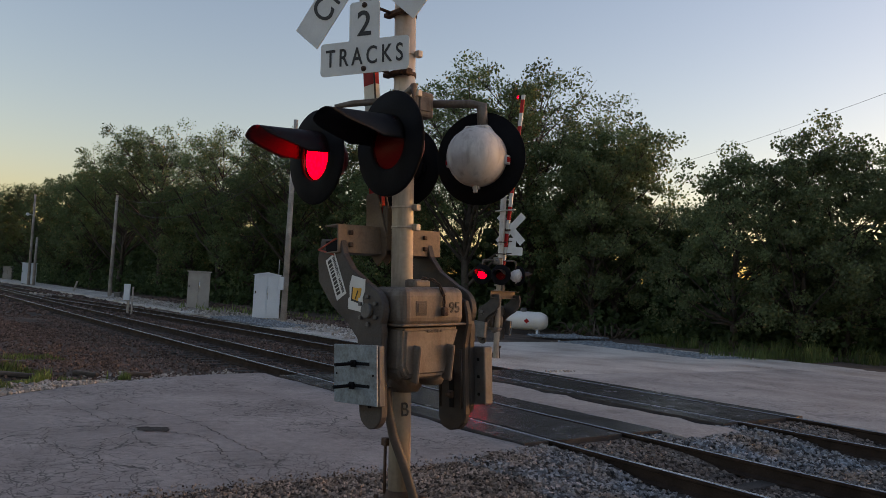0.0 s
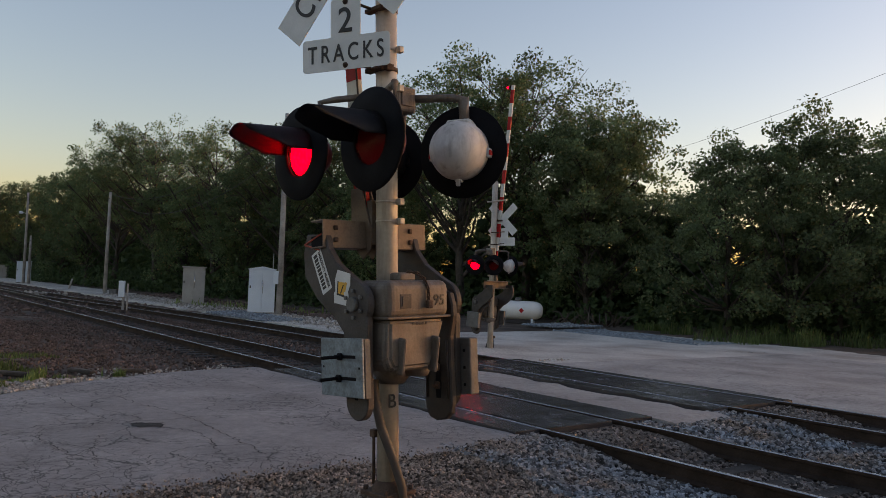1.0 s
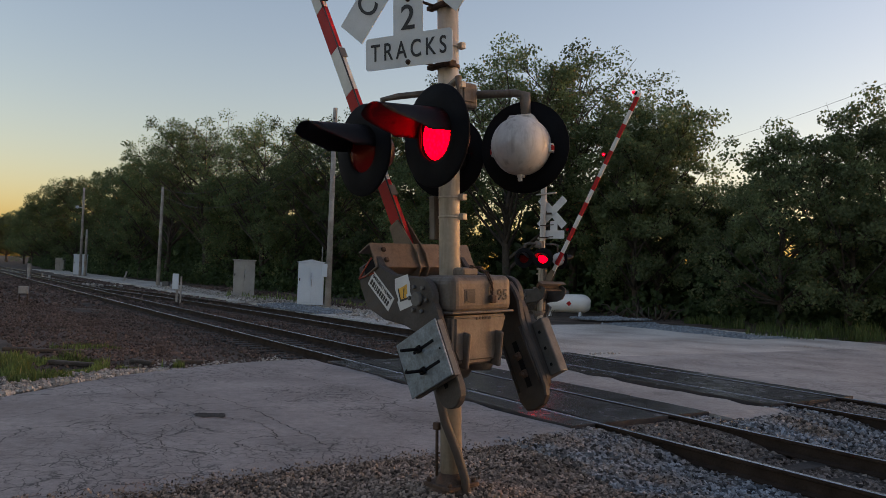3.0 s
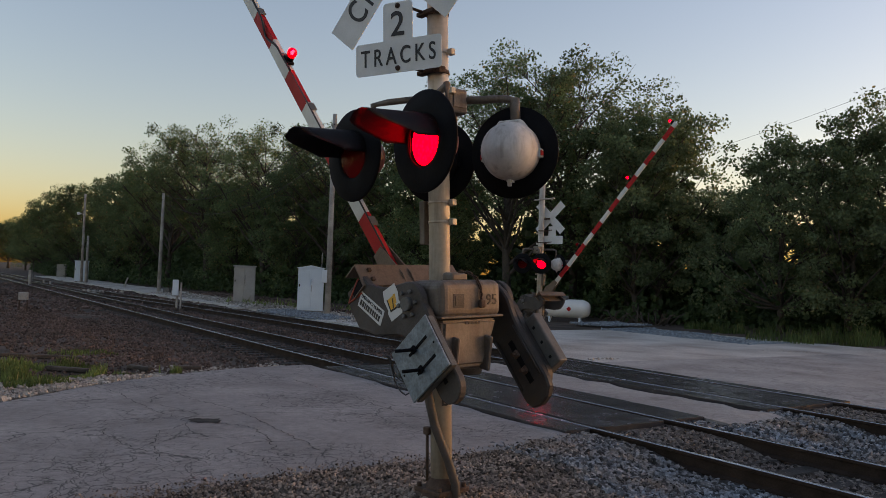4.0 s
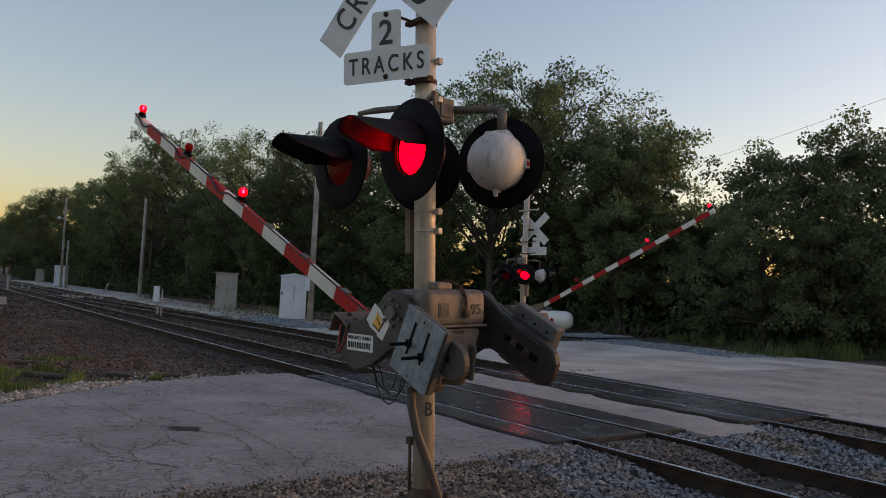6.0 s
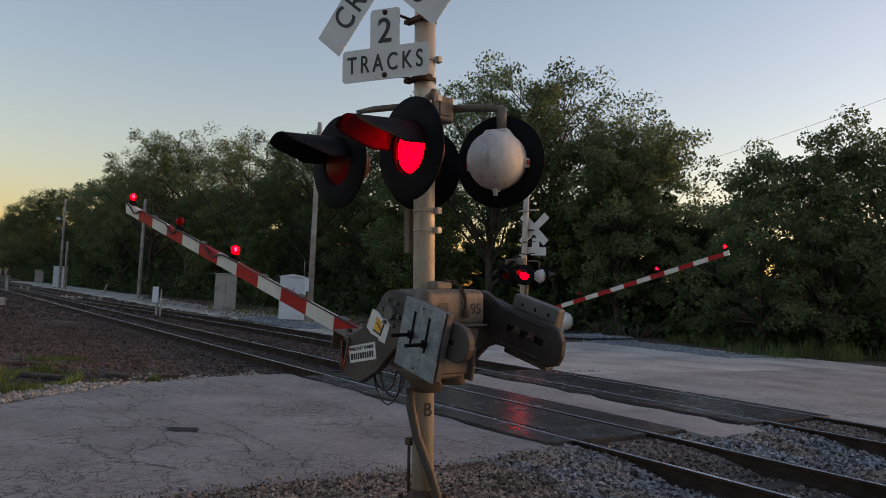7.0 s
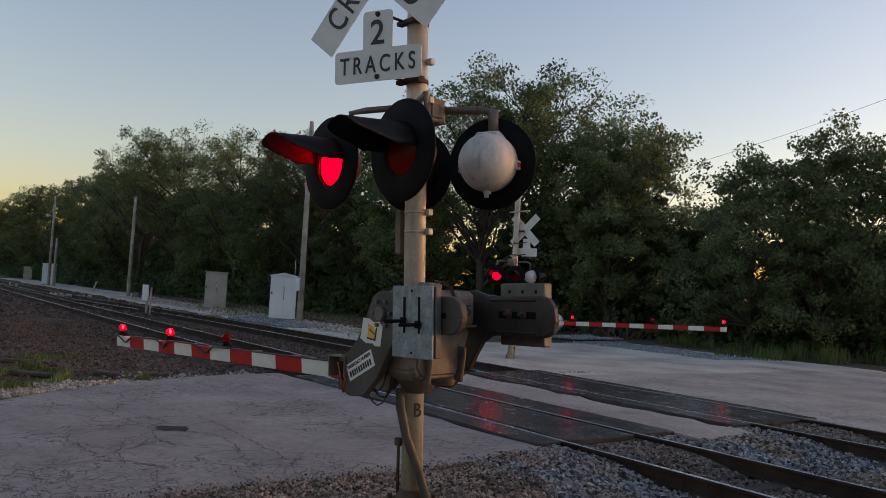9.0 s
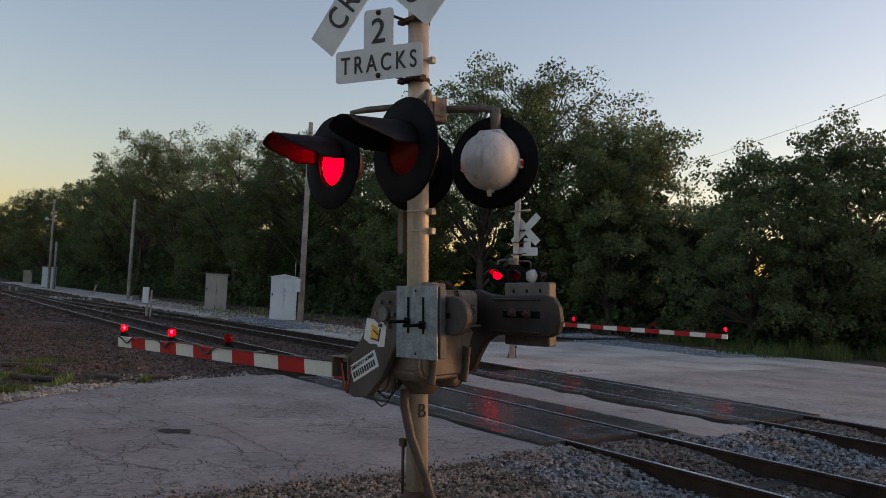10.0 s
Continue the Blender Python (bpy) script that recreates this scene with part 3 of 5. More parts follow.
# road patch: the small broken hole in the asphalt
b = bmesh.new()
pr = random.Random(4)
ring = [b.verts.new((0.26 * math.cos(a) * pr.uniform(0.7, 1.2), 0.22 * math.sin(a) * pr.uniform(0.6, 1.2), 0)) for a in [2 * math.pi * k / 18 for k in range(18)]]
b.faces.new(ring)
M_HOLE = mat("broken asphalt", (0.03, 0.028, 0.027), 0.95, var=0.4, fine=60, bump=0.8)
solid("pothole", b, M_HOLE, "small dark pothole broken into the road", "pothole", m=pose(-3.23, 9.3, -0.024) @ Matrix.Scale(0.8, 4), kind="structure")


def crack(points, wide, seed):
    r = random.Random(seed)
    pts = [Vector(p) for p in points]
    fine = []
    for a, c in zip(pts, pts[1:]):
        for i in range(14):
            fine.append(a.lerp(c, i / 14) + Vector((r.uniform(-1, 1), r.uniform(-1, 1), 0)) * 0.035)
    b = bmesh.new()
    last = None
    for i, p in enumerate(fine):
        w = wide * r.uniform(0.35, 1.2)
        d = (fine[min(i + 1, len(fine) - 1)] - fine[max(0, i - 1)]).normalized()
        q = Vector((-d.y, d.x, 0)) * w
        now = (b.verts.new(p - q), b.verts.new(p + q))
        if last:
            b.faces.new((last[0], now[0], now[1], last[1]))
        last = now
    solid("road_crack", b, M_HOLE, "long dark crack in the asphalt road", "crack", kind="structure")


RZ = -0.025
for line, wide, seed in (
        ([(-3.2, 13.29), (-2.45, 12.32), (-1.38, 10.95), (-0.76, 10.11), (0.1, 9.4)], 0.0060, 1),
        ([(-4.39, 11.25), (-3.8, 10.65), (-3.28, 10.24), (-2.71, 9.58), (-2.19, 8.9), (-1.55, 7.98)], 0.0066, 2),
        ([(-5.73, 11.55), (-5.16, 11.05), (-4.2, 9.89), (-3.72, 9.49), (-3.34, 9.4)], 0.0060, 3),
        ([(-3.06, 9.19), (-2.63, 9.06), (-2.31, 8.64), (-2.0, 7.9)], 0.0072, 4),
        ([(-4.77, 8.34), (-4.34, 9.06), (-3.95, 9.24), (-3.4, 9.35)], 0.0060, 5),
        ([(-2.64, 12.99), (-2.43, 13.36)], 0.0055, 6),
        ([(-3.3, 9.25), (-3.5, 8.6), (-3.3, 7.9), (-2.9, 7.2)], 0.0050, 7),
        ([(-4.34, 9.06), (-4.0, 8.3), (-3.4, 7.7), (-2.5, 7.4)], 0.0050, 8),
        ([(-2.31, 8.64), (-2.9, 8.3), (-3.4, 8.45)], 0.0044, 9),
        ([(-2.5, 7.9), (-2.0, 7.5), (-1.7, 7.0)], 0.0050, 10)):
    crack([(x, y, RZ) for x, y in line], wide, seed)

# ---- the crossing signals ----
LAMP_Z = 2.53
SHAFT = (0.19, 0.0, 1.365)
# the arm's swing: at its shaft, with the axis slightly out of true
ARM_AXIS = {True: pose(0.233, 0.0, 1.291) @ pose(0, 0, 0, 3.18, 0, -0.34), False: pose(0.224, 0.0, 1.309) @ pose(0, 0, 0, 1.71, 0, 7.0)}


def flasher(parent, at, live, white, label):
    """A lamp that faces -y: background disc, hood, lens, domed housing; live ones hold a glowing disc behind two added
    leaves that slide apart when lit.
    """
    disc = lathe([(0.172, 0.0), (0.2, -0.004), (0.34, 0.0), (0.352, 0.01), (0.352, 0.02), (0.2, 0.012), (0.172, 0.012), (0.172, 0.0)], 48)
    lampo = part("flasher_lamp", disc, M_BLACK, parent, label, at=at)
    house = lathe([(0.19, 0.0305), (0.218, 0.034), (0.224, 0.11), (0.2, 0.2), (0.15, 0.28), (0.08, 0.33), (0.0001, 0.345)], 32)
    house = join(house, block(0.05, 0.05, 0.07, 0.222, 0.07, -0.03, 0.01), block(0.05, 0.05, 0.07, -0.222, 0.07, -0.03, 0.01),
                 prism([(-0.13, 0.1), (0.13, 0.1), (0.12, 0.19), (0.085, 0.235), (-0.085, 0.235), (-0.12, 0.19)], 0.03, 0.12, 0.012),
                 block(0.03, 0.03, 0.07, 0, 0.12, -0.235, 0.006), block(0.05, 0.05, 0.03, 0, 0.1, -0.225, 0.006))
    if white:
        house = join(house, tube([(0, 0.05, 0.235), (0.01, 0.16, 0.215), (0.02, 0.24, 0.15), (0.03, 0.285, 0.06)], 0.004, 5))
    if not white:
        bmesh.ops.scale(house, vec=(0.94, 0.6, 0.94), verts=house.verts)
    part("housing", house, M_DOME if white else M_BLACK, lampo, "white domed lamp housing" if white else "black domed lamp housing")
    if white:
        for sx in (-1, 1):
            part("reflector", block(0.012, 0.052, 0.04, sx * 0.2425, 0.075, -0.03, 0.004, seg=1), M_GATE_R, lampo, "small red side reflector")
    b = bmesh.new()
    n, rows = 28, []
    for i in range(n + 1):
        a = 2 + 176 * i / n
        ca, sa = math.cos(radians(a)), math.sin(radians(a))
        reach = 0.16 + 0.34 * ease(-0.1, 0.75, sa)
        rows.append([b.verts.new((0.19 * ca, -reach * k / 5, 0.19 * sa - 0.05 * reach * k / 5)) for k in range(6)])
    for p, q in zip(rows, rows[1:]):
        for k in range(5):
            f = b.faces.new((p[k], q[k], q[k + 1], p[k + 1]))
            f.smooth = True
    bmesh.ops.solidify(b, geom=b.faces[:], thickness=0.004)
    part("hood", b, M_HOOD, lampo, "long black metal visor")
    part("lens", lathe([(0.0001, -0.028), (0.08, -0.024), (0.14, -0.012), (0.171, 0.004)], 32), M_LENS, lampo, "red glass lens")
    part("reflector_shell", lathe([(0.168, 0.034), (0.185, 0.036), (0.185, 0.14), (0.12, 0.22), (0.0001, 0.24)], 24), M_INSIDE, lampo)
    if not live:
        return None
    g = bmesh.new()
    bmesh.ops.create_circle(g, cap_ends=True, segments=32, radius=0.166)
    bmesh.ops.transform(g, matrix=Matrix.Translation((0, 0.034, 0)) @ UPRIGHT, verts=g.verts)
    part("light_disc", g, M_GLOW, lampo, "glowing red disc of the lamp")
    leaves = []
    # Two added leaves, no real lamp parts, cover the glowing disc while dark.
    for side in (-1, 1):
        o = [(side * x, z) for x, z in arc(0, 0, 0.17, -90, 90, 14)]
        leaves.append(part("shutter", prism(o, 0.022, 0.027), M_INSIDE, lampo, "added dark red leaf that hides the lamp's glow"))
    return leaves


def bolt_ring(n, r, y, size=0.014, cx=0.0, cz=0.0):
    return join(*[block(size * 1.7, 0.02, size * 1.7, cx + r * math.cos(2 * math.pi * k / n), y, cz + r * math.sin(2 * math.pi * k / n), 0.004, seg=1) for k in range(n)])


def side_arm(gate, y, out):
    """One of the two cast arms that carry the gate at one end and weights at the other."""
    o = [(-0.52, -0.33), (-0.54, -0.57), (-0.40, -0.62), (-0.22, -0.61), (-0.05, -0.46), (0.1, -0.24), (0.2, -0.14), (0.3, -0.125)]
    o += arc(0.69, 0.0, 0.125, -90, 90, 10) + [(0.3, 0.125), (0.15, 0.14)] + arc(0, 0, 0.16, 55, 150, 8) + [(-0.19, -0.02), (-0.3, -0.2), (-0.42, -0.3)]
    arm_ob = part("side_arm", prism(o, y - 0.03, y + 0.03, 0.008), M_ARM if out < 0 else M_DARK, gate, "dark cast steel gate support arm")
    f = y + out * 0.04
    part("hub", join(tube([(0, f - out * 0.02, 0), (0, f + out * 0.025, 0)], 0.05, 16), bolt_ring(6, 0.095, f + out * 0.004, 0.016)), M_WEIGHT, gate, "bolted steel hub")
    part("slot", block(0.34, 0.008, 0.035, 0.5, y + out * 0.031, 0, 0.003), M_BLACK, gate, "dark adjusting slot")
    return arm_ob


def gate_lamp(arm, r, z):
    """One light on the arm, its lens centred at height z."""
    x = -r
    part("gate_light", join(block(0.12, 0.07, 0.03, x, 0, z - 0.1, 0.006), tube([(x, 0, z - 0.085), (x, 0, z - 0.05)], 0.04, 14)), M_BLACK, arm, "black base of a gate light")
    part("gate_light_lens", lathe_at([(0.036, z - 0.05), (0.047, z - 0.02), (0.047, z + 0.005), (0.036, z + 0.028), (0.02, z + 0.038), (0.0001, z + 0.041)], x, 0), M_GLENS, arm, "red lens of a gate light")
    return part("bulb", lathe([(0.0001, -0.03), (0.014, -0.022), (0.018, 0), (0.014, 0.022), (0.0001, 0.03)], 14, "Z"), M_BULB, arm, "glowing red gate light", at=pose(x, 0, z))


def lathe_at(profile, x, y):
    b = lathe(profile, 16, "Z")
    bmesh.ops.translate(b, vec=(x, y, 0), verts=b.verts)
    return b


def gate_of(signal, near):
    beam = join(block(0.21, 1.02, 0.012, -0.53, 0.03, -0.335, 0.003), block(0.012, 1.02, 0.15, -0.63, 0.03, -0.415, 0.003), block(0.012, 1.02, 0.15, -0.43, 0.03, -0.415, 0.003))
    gate = part("gate", beam, M_BEAM, signal, "brown channel beam carrying the gate", at=pose(*SHAFT, 0, 0, 0))
    part("shaft", tube([(0, -0.46, 0), (0, 0.46, 0)], 0.045, 16), M_ARM, gate, "steel pivot shaft")
    for y, out in ((-0.43, -1), (0.43, 1)):
        side_arm(gate, y, out)
    for y in (-0.37, 0.37):
        for z in (-0.40, -0.50):
            part("bolt", block(0.035, 0.035, 0.03, -0.575 if z > -0.45 else -0.485, y, -0.323, 0.006, seg=1), M_RUST, gate)
    # weights: a galvanised plate outside one arm, iron blocks on the other
    plate = block(0.405, 0.016, 0.478, 0.435, -0.545, -0.045, 0.004)
    part("counterweight_plate", plate, M_GALV, gate, "galvanised steel counterweight plate with slots")
    part("counterweight_plate", block(0.405, 0.05, 0.465, 0.44, -0.50, -0.045, 0.006), M_WEIGHT, gate, "grey iron counterweight plate")
    for x in (0.36, 0.51):
        part("slot", block(0.022, 0.006, 0.24, x, -0.5545, 0, 0.002, seg=1), M_BLACK, gate, "dark slot in the plate")
    for x, z in ((0.36, -0.04), (0.51, -0.06)):
        part("bolt", join(tube([(x, -0.49, z), (x, -0.72, z)], 0.012, 10), block(0.05, 0.022, 0.05, x, -0.568, z, 0.006, seg=1)), M_BLACK, gate, "long threaded bolt")
    for x, z in ((0.435, 0.16), (0.435, -0.25)):
        part("bolt_hole", tube([(x, -0.5545, z), (x, -0.556, z)], 0.009, 8), M_BLACK, gate)
    part("counterweight_block", block(0.435, 0.09, 0.465, 0.5, 0.505, -0.01, 0.012), M_WEIGHT, gate, "grey iron counterweight block")
    part("counterweight_cover", prism([(-0.1, -0.5), (0.06, -0.44), (0.13, -0.32), (0.2, -0.225), (0.28, -0.175), (0.38, -0.165), (0.82, -0.165), (0.89, -0.13), (0.915, -0.05), (0.9, 0.05), (0.85, 0.11), (0.78, 0.13), (0.36, 0.125), (0.26, 0.13), (0.18, 0.15), (0.11, 0.17), (0.03, 0.165), (-0.06, 0.14), (-0.12, 0.0)], 0.34, 0.40, 0.012), M_DARK, gate, "dark ribbed counterweight arm")
    part("slot", block(0.36, 0.006, 0.05, 0.56, 0.338, -0.01, 0.002, seg=1), M_BLACK, gate, "dark adjusting slot")
    for z in (0.1, -0.135):
        part("rib", tube([(0.3, 0.335, z), (0.74, 0.335, z)], 0.01, 6), M_DARK, gate)
    for x in (0.38, 0.51, 0.64):
        part("bolt_hole", block(0.022, 0.006, 0.026, x, 0.458, 0.16, 0.003, seg=1), M_BLACK, gate)
    for x in (0.50, 0.64):
        part("bolt", join(tube([(x, 0.33, 0), (x, 0.27, 0)], 0.014, 8), block(0.06, 0.025, 0.06, x, 0.318, 0, 0.01, seg=1)), M_RUST, gate, "rusty clamp bolt")
    # stickers and tape on the outer side of the arm
    y = -0.4615
    if near:
        s1 = part("sticker", prism([(-0.125, -0.07), (-0.05, -0.092), (0.03, -0.08), (0.05, -0.095), (0.118, -0.085), (0.122, 0.06), (0.08, 0.088), (0.02, 0.07), (-0.03, 0.09), (-0.11, 0.085)], -0.001, 0.001), M_SIGN, gate, "torn white warning sticker with a yellow emblem", at=pose(-0.12, y, -0.135, 0, 8, 0))
        part("sticker_emblem", join(block(0.095, 0.002, 0.075, -0.115, y - 0.002, -0.15, turn=pose(0, 0, 0, 0, 8, 0)), block(0.07, 0.002, 0.025, -0.125, y - 0.002, -0.1, turn=pose(0, 0, 0, 0, 20, 0))), M_YELLOW, gate, "orange yellow emblem")
        part("emblem_outline", join(block(0.1, 0.002, 0.012, -0.12, y - 0.003, -0.187, turn=pose(0, 0, 0, 0, 8, 0)), block(0.014, 0.002, 0.09, -0.068, y - 0.003, -0.15, turn=pose(0, 0, 0, 0, 14, 0)), block(0.07, 0.002, 0.01, -0.11, y - 0.0035, -0.135, turn=pose(0, 0, 0, 0, 30, 0))), M_LETTER, gate)
        part("sticker", block(0.33, 0.002, 0.125, -0.25, y, -0.385, turn=pose(0, 0, 0, 0, -25, 0)), M_SIGN, gate, "white sticker with lines of small dark print")
        bars = []
        rr = random.Random(2)
        for row, hgt in ((-0.02, 0.045),):
            xx = -0.145
            while xx < 0.13:
                w = rr.uniform(0.014, 0.024)
                bars.append(block(w, 0.002, hgt, *(Vector((-0.25, y - 0.002, -0.385)) + pose(0, 0, 0, 0, -25, 0).to_3x3() @ Vector((xx + w / 2, 0, row))), turn=pose(0, 0, 0, 0, -25, 0)))
                xx += w + 0.009
        lettering("EMERGENCY NUMBER", 0.036, pose(-0.25, y - 0.0015, -0.385, 0, -25, 0) @ pose(0, 0, 0.034, 90, 0, 0), gate, width=0.82)
        part("print_bars", join(*bars), M_LETTER, gate, "bars of dark print")
    tape = [((-0.53, -0.38), (-0.46, -0.6)), ((-0.46, -0.6), (-0.41, -0.40))]
    part("red_tape", join(*[tube([(p[0], y, p[1]), (q[0], y, q[1])], 0.008, 5) for p, q in tape]), M_REDTAPE, gate, "worn red reflective tape")
    part("dark_pad", block(0.085, 0.004, 0.14, -0.475, y + 0.001, -0.44, 0.003, seg=1), M_BLACK, gate, "dark square pad")
    return gate


def gate_arm_of(signal, near):
    """The striped arm with its lights and cable; it swings on an axis of its own, a little off the shaft's."""
    tip, mid, half = (6.5, -0.45, 0.067) if near else (6.38, -0.19, 0.054)
    lights = (6.33, 4.79, 3.34) if near else (6.32, 4.5, 2.19)
    edges = [0.66] + [1.364 + 0.4664 * i for i in range(11)] + [tip] if near else [0.771 + 0.391 * i for i in range(15)] + [tip]
    side = [(-0.98, mid - 0.07), (-0.56, mid - 0.11), (-0.42, mid + 0.02), (-0.5, mid + 0.13), (-0.62, mid + 0.15), (-0.98, mid + 0.06)]
    arm = part("gate_arm", join(prism(side, -0.05, -0.035, 0.003), prism(side, 0.035, 0.05, 0.003), block(0.03, 0.12, 0.03, -0.68, 0, mid + 0.05, 0.004),
                                block(0.03, 0.12, 0.03, -0.68, 0, mid - 0.04, 0.004)), M_BEAM, signal, "brown bracket that clamps the striped gate arm", at=ARM_AXIS[near])
    for i, (a, c) in enumerate(zip(edges, edges[1:])):
        red = i % 2 == (0 if near else 1)
        o = [(-a, mid - half), (-a, mid + half), (-c, mid + half), (-c, mid - half)]
        part("stripe", prism(o, -0.026, 0.026, 0.003), M_GATE_R if red else M_GATE_W, arm, "red reflective stripe" if red else "white reflective stripe")
    top = mid + half + 0.01
    part("cable", tube([(-r, -0.03, top) for r in (0.7, 1.5, 2.3, 3.2)], 0.008, 6), M_RUBBER, arm, "thin black cable along the arm")
    pts = []
    for i in range(81):
        r = 3.2 + (tip - 3.25) * i / 80
        pts.append((-r, -0.036 - 0.01 * abs(math.sin(r * 5)), top + 0.008 - 0.085 * max(0, math.sin(r * 4.1 + 1.5 * math.sin(r * 1.3))) ** 4))
    part("cable", tube(pts, 0.011, 6), M_RUBBER, arm, "slack black cable looping along the arm")
    for i in range(7):
        r = 1.25 + 0.72 * i
        part("cable_clip", block(0.1, 0.07, 0.012, -r, 0, top + 0.002, 0.003, seg=1), M_WEIGHT, arm)
    return arm, [(gate_lamp(arm, r, top + 0.115), r, top + 0.115, mid) for r in lights]


def blade(parent, tilt, text, y, near, up=0.0):
    m = pose(-0.19 - 0.5 * up, y - 0.14, 4.065 + up, 0, 0, 18) if near else pose(-0.2, y, 3.76, 0, 0, 14) @ Matrix.Scale(0.79, 4)
    m = m @ pose(0, 0, 0, 0, tilt, 0)
    e = 0.78 if near else 0.71
    o = [(-e, -0.137), (e, -0.137), (e, 0.137), (-e, 0.137)]
    bl = part("crossbuck_blade", prism(o, -0.004, 0.004), M_SIGN, parent, "white crossbuck board with black letters", at=m)
    lettering(text, 0.29, pose(0, -0.0065, 0, 90, 0, 0), bl, spacing=1.24, width=0.72)
    return bl


def signal_of(m, near, label):
    sig = thing("crossing_signal", label, "crossing signal", m, group="crossing signals")
    part("mast", tube([(0, 0, -0.06), (0, 0, 4.85)], 0.082, 28), M_POLE, sig, "weathered silver aluminium mast")
    part("base", join(tube([(0, 0, -0.5), (0, 0, -0.07)], 0.16, 20), block(0.3, 0.3, 0.035, 0, 0, -0.06, 0.008), lathe_at([(0.083, 0.03), (0.1, 0.02), (0.125, -0.03), (0.13, -0.045)], 0, 0)), M_RUST, sig, "rusty cast iron mast base")
    for x, y in ((0.12, 0.12), (-0.12, 0.12), (0.12, -0.12), (-0.12, -0.12)):
        part("anchor_bolt", tube([(x, y, -0.05), (x, y, -0.01)], 0.018, 6), M_RUST, sig)
    for z in (1.98, 2.13, 3.3, 3.0):
        part("clamp_band", join(tube([(0, 0, z - 0.008), (0, 0, z + 0.008)], 0.087, 24), block(0.05, 0.045, 0.05, 0.1, 0.05, z, 0.006)), M_POLE, sig, "steel band with a bolt")
    part("conduit_box", block(0.06, 0.1, 0.34, -0.13, -0.02, 1.98, 0.006), M_CAST, sig, "slim upright channel on the mast")
    # mechanism case
    lo = [(-0.37, 0.96), (-0.33, 0.89), (0.04, 0.89), (0.08, 0.95), (0.19, 1.25), (-0.36, 1.25)]
    case = bmesh.new()
    rings = []
    for x, sh, dz in ((0.09, 0.96, 0.05), (0.12, 1.0, 0.0), (0.40, 1.0, 0.0), (0.44, 0.94, 0.03)):
        rings.append([case.verts.new((x, yy * sh, zz + (dz if zz < 1 else -dz * 0.2))) for yy, zz in lo])
    for p, q in zip(rings, rings[1:]):
        for k in range(6):
            case.faces.new((p[k], p[(k + 1) % 6], q[(k + 1) % 6], q[k]))
    case.faces.new(rings[0][::-1]), case.faces.new(rings[-1])
    bmesh.ops.recalc_face_normals(case, faces=case.faces[:])
    bmesh.ops.bevel(case, geom=case.edges[:], offset=0.018, segments=2, affect="EDGES")
    part("mechanism_case", case, M_CAST, sig, "brown-grey cast gate mechanism case")
    part("case_lid", join(block(0.38, 0.6, 0.275, 0.265, -0.075, 1.395, 0.062, seg=4), block(0.388, 0.606, 0.018, 0.265, -0.075, 1.268, 0.006), block(0.12, 0.16, 0.07, 0.2, -0.02, 1.555, 0.02)), M_CAST, sig, "rounded cast lid of the mechanism case")
    for yy in (-0.2, 0.22):
        part("case_rib", block(0.09, 0.03, 0.26, 0.445, yy * 0.75 - 0.1, 1.0, 0.014, turn=pose(0, 0, 0, 0, 8, 0)), M_CAST, sig)
    part("case_neck", join(tube([(0.05, 0, 0.76), (0.05, 0, 0.92)], [0.1, 0.2], 18), tube([(0.27, 0.06, 0.83), (0.27, 0.06, 0.92)], [0.08, 0.12], 14)), M_CAST, sig, "cast clamp under the case")
    for yy in (-0.37, 0.37):
        part("bearing", tube([(0.19, yy * 0.75 - 0.02, 1.365), (0.19, yy * 1.06, 1.365)], 0.11, 20), M_CAST, sig, "round shaft bearing")
    ch, line = [], [Vector(p) for p in ((0.28, -0.05, 1.597), (0.36, -0.02, 1.585), (0.43, -0.015, 1.545), (0.472, -0.01, 1.47), (0.474, -0.008, 1.38))]
    for p, q in zip(line, line[1:]):
        k = max(2, round((q - p).length / 0.03))
        for i in range(k):
            u, w = p.lerp(q, i / k), p.lerp(q, (i + 1.25) / k)
            off = Vector((0, 0.009, 0)) if i % 2 else Vector((0.006, 0, 0.006))
            ch += [tube([u - off, w - off], 0.0065, 5), tube([u + off, w + off], 0.0065, 5)]
    part("chain", join(*ch, block(0.035, 0.05, 0.06, 0.478, -0.005, 1.36, 0.01)), M_RUST, sig, "short rusty chain with a padlock")
    part("lid_emblem", join(block(0.006, 0.1, 0.1, 0.456, -0.21, 1.385, 0.002), block(0.012, 0.07, 0.07, 0.457, -0.21, 1.385, 0.002)), M_ARM, sig, "small square cast emblem")
    if near:
        lettering("95", 0.11, pose(0.458, 0.11, 1.385, 90, 0, 90), sig, M_DARK)
        part("cast_bars", join(*[block(0.006, 0.022, 0.02, 0.447, -0.13 + 0.03 * q, 1.225, 0.002, seg=1) for q in range(5)]), M_ARM, sig, "row of small raised marks")
        lettering("B", 0.145, pose(0.0845, -0.029, 0.625, 90, 0, 71), sig, width=0.85)
    part("hose", tube([(0.04, -0.16, 0.8), (0.05, -0.165, 0.66), (0.09, -0.14, 0.45), (0.14, -0.06, 0.2), (0.16, 0.0, 0.0), (0.165, 0.01, -0.2)], 0.034, 12), M_HOSE, sig, "thick grey-brown cable conduit")
    part("ground_rod", join(tube([(-0.07, -0.08, 0.36), (-0.07, -0.085, 0.0)], 0.012, 8), block(0.06, 0.05, 0.06, -0.065, -0.08, 0.38, 0.01)), M_RUST, sig, "small rusty clamp and ground rod")
